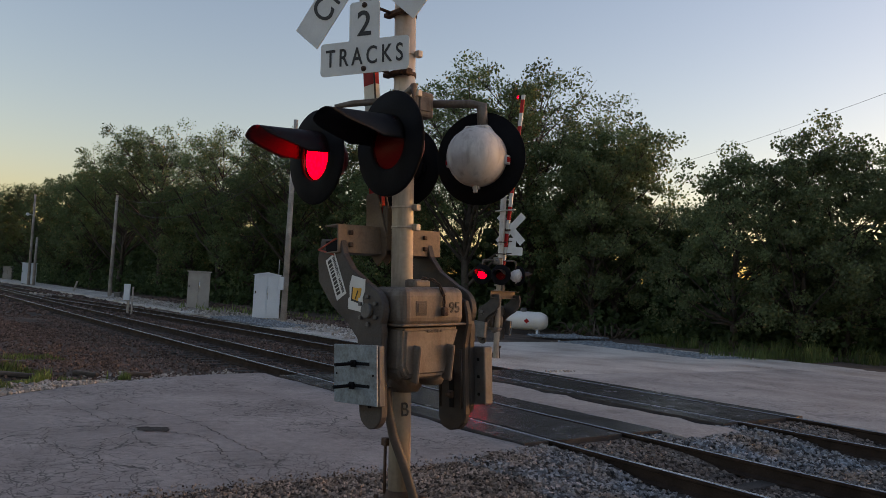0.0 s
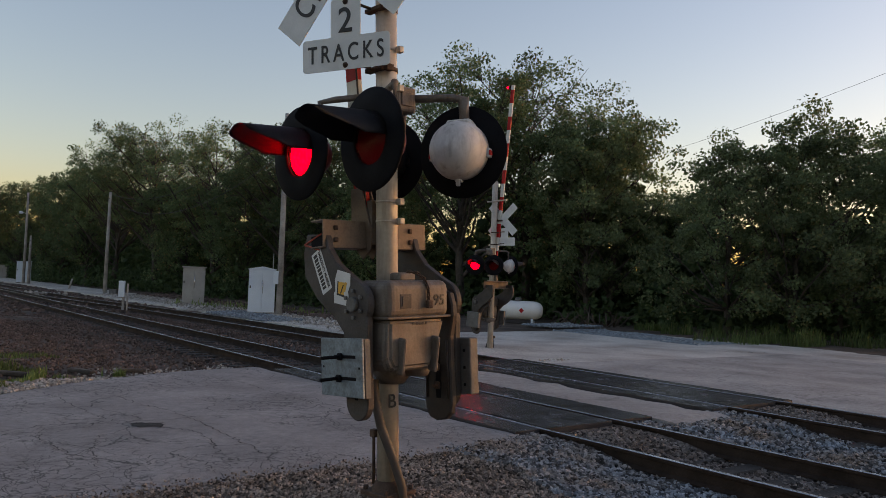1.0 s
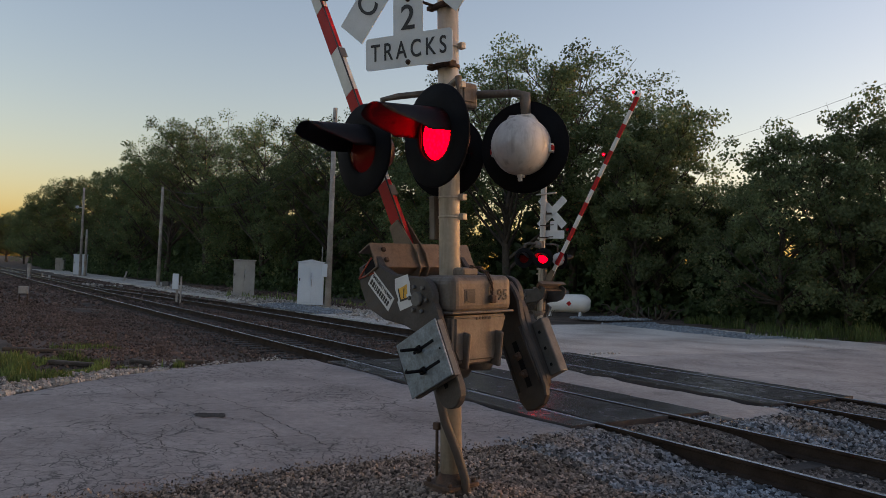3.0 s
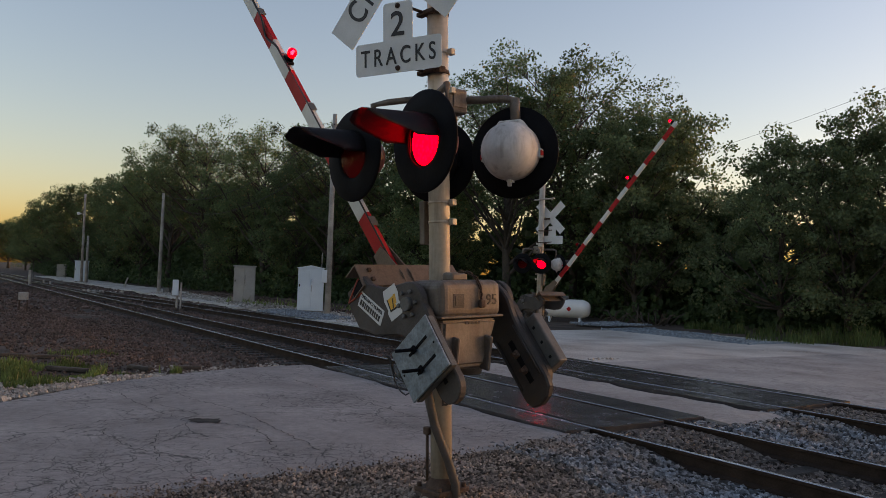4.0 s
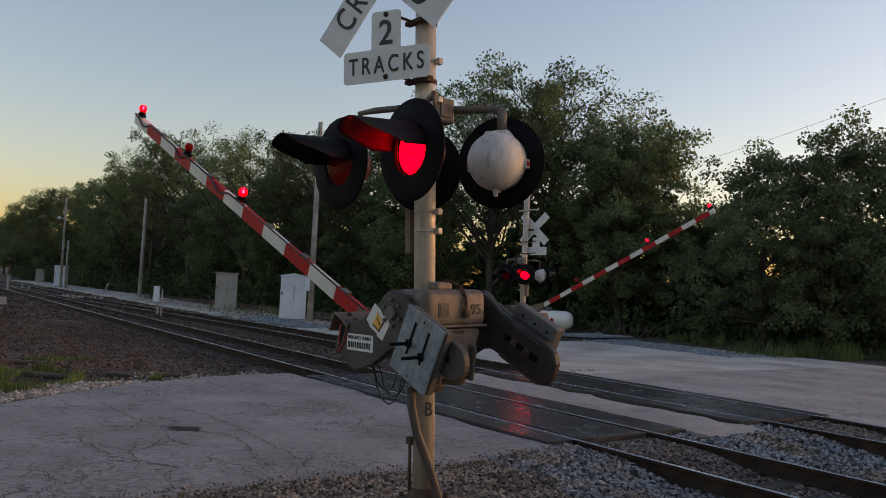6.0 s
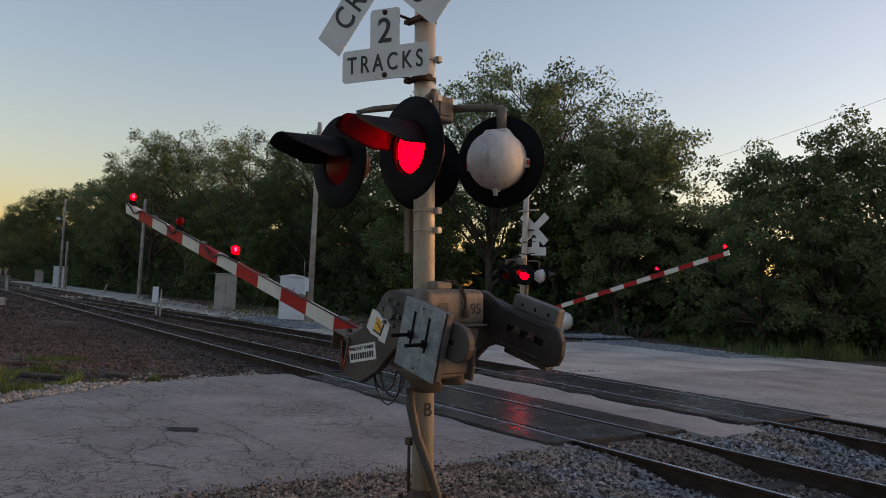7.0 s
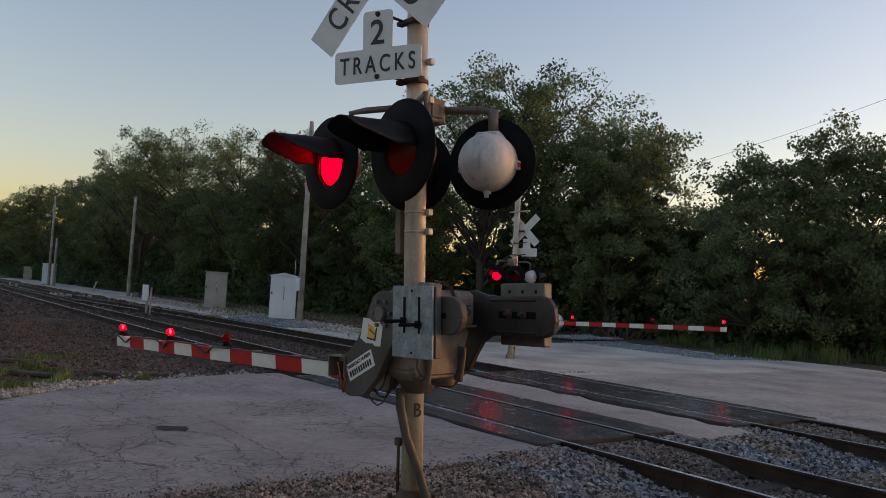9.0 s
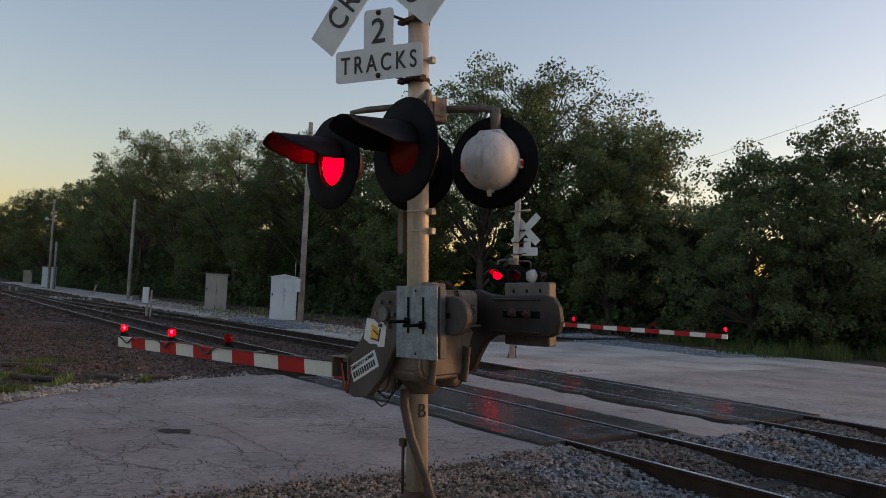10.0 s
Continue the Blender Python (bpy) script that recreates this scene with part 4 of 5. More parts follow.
    for x0, x1, low, y0 in ((-0.3, 0.03, 0.66, -0.3), (-0.24, 0.04, 0.72, -0.28), (-0.29, -0.04, 0.76, -0.3)):
        pts = [(x0 + (x1 - x0) * (1 - math.cos(math.pi * k / 16)) / 2 + 0.02 * math.sin(k * 0.8), y0 + 0.12 * k / 16, low + (0.95 - low) * abs(math.cos(math.pi * k / 16)) ** 1.6) for k in range(17)]
        part("loose_cable", tube(pts, 0.006, 6), M_RUBBER, sig, "thin black hanging cable")
    # lamp arms
    k, lamp_z = (1.0, LAMP_Z) if near else (0.82, LAMP_Z - 0.11)
    small = Matrix.Scale(1.03 if near else k, 4)
    part("arm_box", join(block(0.2, 0.2, 0.2, 0, 0.12, lamp_z + 0.40, 0.02), block(0.1, 0.012, 0.1, 0.0, 0.224, lamp_z + 0.40, 0.004), block(0.012, 0.11, 0.11, 0.104, 0.12, lamp_z + 0.40, 0.004)), M_CAST, sig, "cast junction box on the mast")
    for sx in (-1, 1):
        part("lamp_arm", tube([(0.0, -0.05, lamp_z + 0.42), (sx * 0.36 * k, -0.22, lamp_z + 0.42), (sx * 0.45 * k, -0.3 * k, lamp_z + 0.40), (sx * 0.45 * k, -0.3 * k, lamp_z + 0.2 * k)], 0.026, 12), M_CAST, sig, "pipe arm holding a front lamp")
        part("lamp_arm", tube([(0.0, 0.16, lamp_z + 0.42), (sx * 0.3 * k, 0.42 * k, lamp_z + 0.42), (sx * 0.37 * k, 0.47 * k, lamp_z + 0.40), (sx * 0.38 * k, 0.47 * k, lamp_z + 0.2 * k)], [0.032, 0.032, 0.046, 0.04], 12), M_CAST, sig, "pipe arm holding a rear lamp")
    glows = []
    if near:
        spots = ((-0.477, -0.482, -1, True, -0.017), (0.391, -0.478, -2, True, -0.023), (0.32, 0.518, 203.5, False, 0.0), (-0.62, 0.52, 203, False, 0.04))
    else:
        spots = ((-0.47, -0.47, -8, True, 0.0), (0.42, -0.47, -8, True, 0.0), (0.36, 0.52, 206, False, 0.0), (-0.52, 0.52, 206, False, 0.0))
    for x, y, turn, fr, up in spots:
        live = fr == near
        glows.append(flasher(sig, pose(x * k, y * k, lamp_z + up, 0, 0, turn) @ small, live, (not live) and not (near and x < -0.5), "round black flasher lamp with a red lens" if fr else "round black flasher lamp seen beside its white housing"))
    # signs
    y = -0.115
    sign_at = pose(-0.12, -0.3, 3.361, 0, 0, 25) if near else pose(-0.27, y - 0.05, 3.22, 0, 0, 14) @ Matrix.Scale(0.92, 4)
    r, o = 0.03, []
    o += arc(-0.37 + r, -0.234 + r, r, 180, 270, 4) + arc(0.37 - r, -0.234 + r, r, 270, 360, 4) + arc(0.37 - r, 0.02 - r, r, 0, 90, 4)
    o += [(0.126, 0.02)] + arc(0.126 - r, 0.314 - r, r, 0, 90, 4) + arc(-0.126 + r, 0.314 - r, r, 90, 180, 4) + [(-0.126, 0.02)] + arc(-0.37 + r, 0.02 - r, r, 90, 180, 4)
    sign = part("track_count_sign", prism(o, -0.003, 0.003), M_SIGN, sig, "white sign reading 2 tracks in black letters", at=sign_at)
    lettering("TRACKS", 0.19, pose(0, -0.006, -0.108, 90, 0, 0), sign, spacing=1.42, width=0.72)
    lettering("2", 0.27, pose(0, -0.006, 0.135, 90, 0, 0), sign, width=0.95)
    for z in (0.285, -0.2):
        part("sign_bolt", lathe([(0.0001, -0.022), (0.018, -0.016), (0.022, -0.003)], 10), M_RUST, sign, at=Matrix.Translation((0, 0, z)))
    bx, by = (-0.12, -0.29) if near else (-0.27, -0.16)
    for z in (3.64, 3.175) if near else (3.4, 3.06):
        part("sign_bracket", join(tube([(bx, by, z), (bx * 0.6, by * 0.75, z - 0.005), (bx * 0.3, by * 0.3, z - 0.03)], 0.012, 8), block(0.2, 0.06, 0.035, -0.02, -0.09, z - 0.03, 0.008), block(0.05, 0.07, 0.05, 0.1, -0.06, z - 0.03, 0.008), tube([(0.0, 0, z - 0.045), (0, 0, z - 0.015)], 0.09, 20)), M_RUST, sig, "rusty iron sign bracket")
    blade(sig, -50 if near else -45, "CROSSING", y - 0.04, near)
    blade(sig, 42 if near else 45, "RAILROAD", y - 0.03, near, 0.05 if near else 0.0)
    part("sign_bracket", block(0.3, 0.06, 0.05, -0.1, -0.06, 4.02 if near else 3.72, 0.008), M_RUST, sig)
    part("marker_bar", tube([(-0.45, 0.02, 4.62), (0.5, 0.02, 4.6)] if near else [(-0.55, 0.1, 4.28), (0.2, 0.1, 4.26)], 0.022, 8), M_POLE, sig, "horizontal bar at the mast head")
    gate = gate_of(sig, near)
    arm, bulbs = gate_arm_of(sig, near)
    return sig, gate, arm, glows, bulbs


NEAR_POSE = pose(MAST[0], MAST[1], MAST_Z, 0, -2.48, 0) @ pose(0, 0, 0, 0, 0, -46.6)
FAR_POSE = pose(1.70, 22.5, -0.15, 0, 0, 180 - 46.6)
near_signal = signal_of(NEAR_POSE, True, "railway crossing signal with flashing red lamps and striped gate in gravel")
far_signal = signal_of(FAR_POSE, False, "railway crossing signal across the tracks with a striped gate")


# ---- beside the line ----
def gz(x, y):
    return land(x, y)


def cabinet(x, y, z, w, d, h, turn, material, label, gable, door_lines=True):
    c = thing("signal_cabinet", label, "cabinet", pose(x, y, z, 0, 0, turn), group="signal cabinets")
    part("body", block(w, d, h - 0.14, 0, 0, 0.1 + (h - 0.14) / 2, 0.015), material, c)
    if gable:
        part("roof", prism([(-w / 2 - 0.06, 0), (0, 0.13), (w / 2 + 0.06, 0), (w / 2 + 0.06, -0.03), (-w / 2 - 0.06, -0.03)], -d / 2 - 0.06, d / 2 + 0.06, 0.004), material, c, "low gabled metal roof", at=pose(0, 0, h - 0.02))
    else:
        part("roof", block(w + 0.14, d + 0.14, 0.07, 0, 0, h, 0.015), material, c, "flat overhanging metal roof")
    for sx in (-1, 1):
        part("door", block(w / 2 - 0.05, 0.025, h - 0.34, sx * (w / 4 - 0.004), -d / 2 - 0.012, 0.1 + (h - 0.14) / 2, 0.006), material, c, "tall cabinet door")
        part("leg", block(0.1, d, 0.1, sx * (w / 2 - 0.1), 0, 0.05, 0.006), M_ARM, c, "dark steel foot")
    if gable:
        part("antenna", tube([(w / 2 - 0.12, 0, h), (w / 2 - 0.12, 0, h + 0.75)], 0.018, 6), M_CAB_G, c, "thin upright antenna")
    part("handle", tube([(0.03, -d / 2 - 0.06, h * 0.45), (0.03, -d / 2 - 0.06, h * 0.75)], 0.015, 8), M_RAILTOP, c, "bright metal handle")
    part("latch", block(0.06, 0.04, 0.12, -w / 2 + 0.08, -d / 2 - 0.03, h * 0.6, 0.006), M_ARM, c)
    return c


cabinet(-8.2, 37.4, -0.12, 1.22, 1.0, 2.15, 12, M_CAB_W, "white metal signal cabinet beside a wooden pole", True)
cabinet(-13.97, 45.6, -0.12, 1.22, 0.9, 2.15, 16, M_CAB_G, "grey aluminium signal cabinet with a flat roof", False)
cabinet(-44.0, 84.0, -0.12, 1.2, 1.1, 2.3, 16, M_CAB_W, "white metal signal cabinet far along the line", False)
cabinet(-60.0, 109, -0.3, 1.15, 1.0, 2.0, 16, M_CAB_G, "grey signal cabinet far along the line", False)


def wood_pole(x, y, h, lean, label, extra=None):
    p = thing("utility_pole", label, "utility pole", pose(x, y, gz(x, y) - 0.1, 0, lean, 0), group="utility poles")
    part("pole", tube([(0, 0, 0), (0, 0, h * 0.5), (0, 0, h)], [0.15, 0.125, 0.1], 14), M_WOODPOLE, p)
    part("bolt", block(0.05, 0.3, 0.05, 0, -0.02, h - 0.5, 0.01), M_RUST, p)
    if extra == "box":
        part("meter_box", block(0.22, 0.2, 0.6, -0.16, -0.1, 1.9, 0.02), M_CAB_W, p, "small grey-white box fixed to the pole")
    if extra == "lamp":
        part("lamp_head", join(tube([(0, 0, h - 2.2), (-0.5, -0.2, h - 2.1)], 0.03, 8), lathe_at([(0.0001, h - 2.3), (0.18, h - 2.22), (0.16, h - 2.0), (0.0001, h - 1.95)], -0.55, -0.2)), M_CAB_W, p, "small round pole light")
    return p


wood_pole(-7.07, 36.0, 9.5, 0.0, "tall grey wooden pole beside the white cabinet", "box")
wood_pole(-25.3, 60.3, 7.9, 0.3, "plain grey wooden pole without crossarms")
wood_pole(-42.95, 82.0, 9.65, 0.0, "distant wooden pole carrying a small light", "lamp")
wood_pole(-41.9, 81.0, 5.1, 0.0, "short distant wooden pole")


def wire(a, c, sag, r=0.02):
    a, c = Vector(a), Vector(c)
    pts = [a.lerp(c, k / 24) - Vector((0, 0, sag * 4 * (k / 24) * (1 - k / 24))) for k in range(25)]
    solid("overhead_wire", tube(pts, r, 5), M_WIRE, "thin dark overhead wire sagging between poles", "wire", group="overhead wires")


wire((-25.2, 60.3, 7.5), (-7.0, 36.0, 8.9), 1.6, 0.016)
wire((-25.2, 60.3, 7.0), (-7.0, 36.0, 7.6), 1.9, 0.016)
wire((14.4, 50, 10.5), (23, 27, 13.0), 0.3, 0.009)

# propane tank
tank = thing("propane_tank", "white horizontal propane tank on short legs on gravel", "gas tank", pose(4.05, 37.4, gz(4.25, 37.4) + 0.0, 0, 0, -14) @ Matrix.Scale(1.1, 4))
prof = [(0.0001, -1.08), (0.18, -1.06), (0.3, -0.98), (0.38, -0.82), (0.4, -0.7), (0.4, 0.7), (0.38, 0.82), (0.3, 0.98), (0.18, 1.06), (0.0001, 1.08)]
shell = lathe(prof, 28, "Z")
bmesh.ops.transform(shell, matrix=Matrix.Translation((0, 0, 0.58)) @ pose(0, 0, 0, 0, 90, 0), verts=shell.verts)
part("shell", shell, M_TANK, tank, "rounded white steel tank")
part("valve_cover", lathe_at([(0.14, 0.96), (0.14, 1.08), (0.1, 1.12), (0.0001, 1.13)], 0.0, 0), M_WEIGHT, tank, "domed valve cover")
for sx in (-0.65, 0.65):
    part("leg", block(0.1, 0.5, 0.24, sx, 0, 0.1, 0.01), M_CAB_W, tank, "short steel saddle leg")
    part("strap", tube([(sx * 0.95, 0, 0.58), (sx * 0.95 + 0.02, 0, 0.58)], 0.404, 28, cap=False), M_TANK, tank)
part("hazard_diamond", block(0.16, 0.004, 0.16, 0.2, -0.405, 0.58, turn=pose(0, 0, 0, 0, 45, 0)), M_GATE_R, tank, "small red diamond placard")


def post(x, y, h, label, w=0.12, head=None):
    p = thing("marker_post", label, "post", pose(x, y, gz(x, y) - 0.05), group="marker posts")
    part("stake", block(w, w, h, 0, 0, h / 2, 0.012), M_WOODPOLE, p)
    if head:
        part("head", block(*head, -0.05, -0.1, h - 0.1, 0.02), M_CAB_W, p, "pale plate on the post")
    return p


post(-14.44, 36.6, 1.25, "wooden stake with a pale plate beside the track", 0.1, (0.28, 0.12, 0.75))
post(-14.18, 36.4, 1.4, "plain dark stake beside the track", 0.07)
post(-40.8, 71.1, 0.55, "short pale marker stake in gravel", 0.16)
post(-37.5, 66.4, 0.5, "short pale marker stake in gravel", 0.16)
post(-40.0, 67.5, 1.45, "pale square marker post beside the track", 0.24)
post(-31.5, 67.6, 1.0, "weathered wooden stake leaning in gravel", 0.12).rotation_euler = (0, radians(18), 0)
# a small rusty switch box on two legs
box = thing("switch_box", "small rusty switch box on two thin legs", "switch box", pose(-18.0, 30.0, gz(-18, 30) - 0.03, 0, 0, 20))
part("case", block(0.34, 0.26, 0.3, 0, 0, 0.62, 0.02), M_WOODPOLE, box, "weathered pale box")
for sx in (-0.14, 0.14):
    part("leg", block(0.05, 0.05, 0.52, sx, 0, 0.26, 0.006, seg=1), M_RUST, box)
scatter("rubble", [(-26.3 + pr.uniform(-1.3, 1.3), 53.4 + pr.uniform(-0.5, 0.5), -0.06) for _ in range(30)], [pr.uniform(0.06, 0.24) for _ in range(30)], M_STONE_PALE, "low heap of pale rubble by the tracks", "rubble", 31)
solid("junction_box", block(0.5, 0.4, 0.45, 0, 0, 0.2, 0.03), M_WEIGHT, "small grey junction box on the ground", "box", m=pose(-23.28, 57.0, gz(-23, 57)))

# broken pieces of wood and kerb beside the road
for x, y, l, a in ((-8.73, 15.3, 1.5, 24), (-7.26, 13.8, 1.0, 6), (-6.3, 14.35, 0.5, -15), (-5.6, 14.9, 0.5, 25)):
    solid("scrap_wood", block(l, 0.14, 0.08, bevel=0.02, seg=1), M_DEAD, "weathered scrap timber lying in the weeds", "timber", m=pose(x, y, gz(x, y) + 0.05, 0, 3, a), group="scrap timbers")


# ---- trees ----
def quads(name, c, size, material, seed, up=0.25):
    """Leaves: one small bent blade for each centre."""
    r = np.random.default_rng(seed)
    n = len(c)
    a = r.normal(size=(n, 3))
    a /= np.linalg.norm(a, axis=1)[:, None]
    d = r.normal(size=(n, 3))
    d[:, 2] -= up
    d -= (d * a).sum(1)[:, None] * a
    d /= np.linalg.norm(d, axis=1)[:, None]
    w = np.cross(a, d)
    s = np.asarray(size)[:, None]
    k = r.uniform(0.35, 0.65, (n, 1))
    v = np.stack([c - d * s * 0.6, c + w * s * k - d * s * 0.05 + a * s * 0.08, c + d * s * 0.7 - a * s * 0.1, c - w * s * k + a * s * 0.08], 1).reshape(-1, 3)
    me = bpy.data.meshes.new(name)
    me.from_pydata(v.tolist(), [], (np.arange(4 * n).reshape(n, 4)).tolist())
    me.materials.append(material)
    return me


def tree(name, seed, h, spread, clusters, leaves, leaf, material, label, low=0.28, airy=1.0):
    """A tapered trunk, limbs to every clump, and a crown of many leaves with gaps between the clumps."""
    r = np.random.default_rng(seed)
    ob = thing(name, label, "tree", group="trees along the line")
    lean = r.uniform(-0.05, 0.05, 2)
    top = 0.74 * h
    trunk = [(lean[0] * z + 0.1 * math.sin(z * 0.9 + seed), lean[1] * z + 0.1 * math.cos(z * 0.7 + seed), z) for z in np.linspace(-0.3, top, 8)]
    bms = [tube(trunk, [0.019 * h * (1 - 0.8 * i / 7) for i in range(8)], 8)]
    cs, ss = [], []
    for i in range(clusters):
        a = i * 2.39996 + r.uniform(-0.5, 0.5)
        f = (i + 0.5) / clusters
        z = h * (low + (0.93 - low) * f ** 0.85)
        u = (z / h - low) / (1 - low)
        prof = math.sqrt(max(0.05, 1 - (2 * (0.12 + 0.86 * u) - 1) ** 2))
        rad = spread * prof * r.uniform(0.12, 1.0) ** 0.5
        c = np.array([lean[0] * z + rad * math.cos(a), lean[1] * z + rad * math.sin(a), z - 0.05 * rad])
        zb = max(0.16 * h, min(top * 0.97, z - rad * r.uniform(0.6, 1.1) - 0.03 * h))
        k = zb / top * 7
        j = int(min(6, k))
        base = Vector(trunk[j]).lerp(Vector(trunk[j + 1]), k - j)
        mid = base.lerp(Vector(c), 0.5) + Vector((r.uniform(-0.25, 0.25), r.uniform(-0.25, 0.25), -0.06 * rad))
        rb = 0.0085 * h * (1 - 0.5 * f)
        bms.append(tube([base, mid, Vector(c)], [rb, rb * 0.6, rb * 0.22], 5, cap=False))
        for _ in range(3):
            e = Vector(c) + Vector(r.normal(size=3)) * 0.035 * h
            bms.append(tube([mid.lerp(Vector(c), 0.6), e], [rb * 0.35, rb * 0.1], 4, cap=False))
        size = h * r.uniform(0.055, 0.095) * airy
        sub = r.integers(4, 7)
        for _ in range(sub):
            cc = c + r.normal(size=3) * size * np.array([0.8, 0.8, 0.55])
            m = leaves // sub
            p = r.normal(size=(m, 3))
            p /= np.linalg.norm(p, axis=1)[:, None]
            p *= (r.uniform(0, 1, (m, 1)) ** 0.45) * size * r.uniform(0.55, 0.95) * np.array([1, 1, 0.72])
            cs.append(cc + p)
    cs = np.concatenate(cs)
    part("trunk", join(*bms), M_BARK, ob, "dark branching trunk")
    part("crown", quads("crown", cs, r.uniform(0.6, 1.3, len(cs)) * leaf, material, seed + 1), None, ob)
    return ob


LABEL = "tall broadleaf tree with a loose dark green crown"
kinds = [
    tree("tree", 1, 15.0, 5.4, 50, 500, 0.115, M_LEAF, "tall airy broadleaf tree with gaps between its limbs", low=0.4, airy=0.8),
    tree("tree", 2, 14.0, 4.4, 46, 620, 0.16, M_LEAF, LABEL, low=0.2),
    tree("tree", 3, 14.0, 4.1, 42, 620, 0.16, M_LEAF, LABEL, low=0.25),
    tree("tree", 14, 10.0, 3.6, 42, 600, 0.11, M_LEAF_RIGHT, "bushy olive green tree at the edge of the grass", low=0.14, airy=1.05),
    tree("tree", 5, 11.0, 2.6, 30, 620, 0.12, M_LEAF_RIGHT, "narrow young broadleaf tree with warm sunlight coloured into some leaves", low=0.2, airy=0.9),
]
HEIGHT = (15.0, 14.0, 14.0, 10.0, 11.0)
# kind, x, y, height, turn
ROWS = [
    (0, 1.4, 44, 14.9, 0), (0, 5.4, 46, 15.6, 110), (2, 12.8, 44, 7.6, 60), (1, 15.0, 46, 7.2, 190), (1, -3.0, 47, 10.4, 200), (2, 8.2, 44, 11.6, 40), (4, 9.2, 41, 11.6, 0), (4, 8.0, 40.5, 10.4, 140),
    (2, -6.4, 51, 11.6, 300), (0, -10.6, 55, 13.2, 60), (1, -14.0, 58, 10.2, 170), (0, -17.6, 62, 13.8, 20), (1, -21.0, 66, 9.8, 70), (0, -24.7, 69, 15.6, 70), (0, -30.2, 74, 14.6, 230),
    (2, -36.5, 82, 12.8, 90), (1, -44, 92, 13.0, 130), (2, -56, 106, 13.4, 30), (1, -68, 122, 13.4, 300), (2, -82, 142, 13.2, 200), (1, -97, 165, 13.2, 10), (2, -114, 190, 13.4, 80), (1, -132, 220, 13.6, 150),
    (3, 12.7, 34.0, 8.6, 0), (3, 15.2, 33.0, 9.8, 100), (3, 17.6, 33.6, 9.2, 220), (3, 20.3, 33, 9.4, 310), (3, 23.5, 33, 9.6, 40),
    (1, -142, 228, 15.0, 20), (2, -150, 240, 15.0, 140), (1, -160, 238, 14.0, 250), (2, -176, 262, 14.0, 60), (1, -195, 285, 14, 10), (2, -215, 300, 14, 100),
    # behind
    (1, 3.0, 55, 9.6, 80), (2, 7.5, 53, 8.4, 20), (1, -3.5, 59, 10.0, 150), (2, -11.5, 66, 10.6, 250), (1, -19.5, 75, 11.4, 10), (2, -28, 86, 12, 120), (1, -39, 98, 12.5, 200), (2, -50, 112, 12.5, 30),
    (1, -64, 131, 13, 100), (1, 20, 44, 7.6, 50), (2, 26, 41, 8.5, 190), (3, 29, 36, 9.6, 90),
]
used = set()
for kind_i, x, y, h, turn in ROWS:
    k = h / HEIGHT[kind_i]
    m = pose(x, y, gz(x, y) - 0.1, 0, 0, turn) 
    ob = kinds[kind_i]
    if kind_i in used:
        ob = copy_thing(ob, m)
    else:
        used.add(kind_i)
        ob.matrix_basis = m
    ob.scale = (k, k, k)


# undergrowth along the foot of the wood
def band(count, line, depth, zlo, zhi, lo, hi, seed, material, name, label, clump=0.0):
    r = np.random.default_rng(seed)
    line = np.array(line, float)
    seg = np.linalg.norm(np.diff(line, axis=0), axis=1)
    t = r.uniform(0, seg.sum(), count)
    cum = np.concatenate([[0], np.cumsum(seg)])
    i = np.clip(np.searchsorted(cum, t) - 1, 0, len(seg) - 1)
    f = ((t - cum[i]) / seg[i])[:, None]
    p = line[i] * (1 - f) + line[i + 1] * f
    d = (line[i + 1] - line[i]) / seg[i][:, None]
    nrm = np.stack([-d[:, 1], d[:, 0]], 1)
    if nrm[:, 1].mean() < 0:
        nrm = -nrm
    p = p + nrm * r.uniform(0, depth, (count, 1))
    hill = np.array([0.6 + 0.4 * math.sin(a * 0.9 + seed) * math.sin(a * 0.37) + 0.35 * math.sin(a * 2.3) for a in t])
    z = zlo + (zhi - zlo) * np.clip(hill, 0.25, 1.3) * r.uniform(0, 1, count) ** 0.8
    c = np.column_stack([p, z + np.array([gz(*q) for q in p])])
    me = quads(name, c, r.uniform(lo, hi, count), material, seed)
    return tagged(new(name, me), label, "undergrowth", kind="stuff")


EDGE = [(33, 31.5), (24, 31.0), (16, 31.5), (12.5, 33.5), (9, 38), (4, 41.5), (-2, 44), (-7, 47), (-12, 52), (-20, 61), (-30, 72), (-45, 90), (-70, 122), (-110, 185)]
# All three bands use the leaf colour darkened for shade.
band(26000, EDGE, 4.0, 0.0, 2.6, 0.12, 0.32, 71, M_LEAF_SHADE, "undergrowth", "low shrubs under the trees, coloured dark for shade")
band(22000, [(x - 1, y + 5) for x, y in EDGE], 6.0, 0.0, 6.2, 0.3, 0.6, 72, M_LEAF_SHADE, "undergrowth", "dense thicket between the trunks, coloured dark for shade")
band(24000, [(x - 3, y + 12) for x, y in EDGE], 5.0, 0.0, 6.6, 0.5, 1.0, 73, M_LEAF_SHADE, "undergrowth", "dense wood behind the first trees, coloured dark for shade")


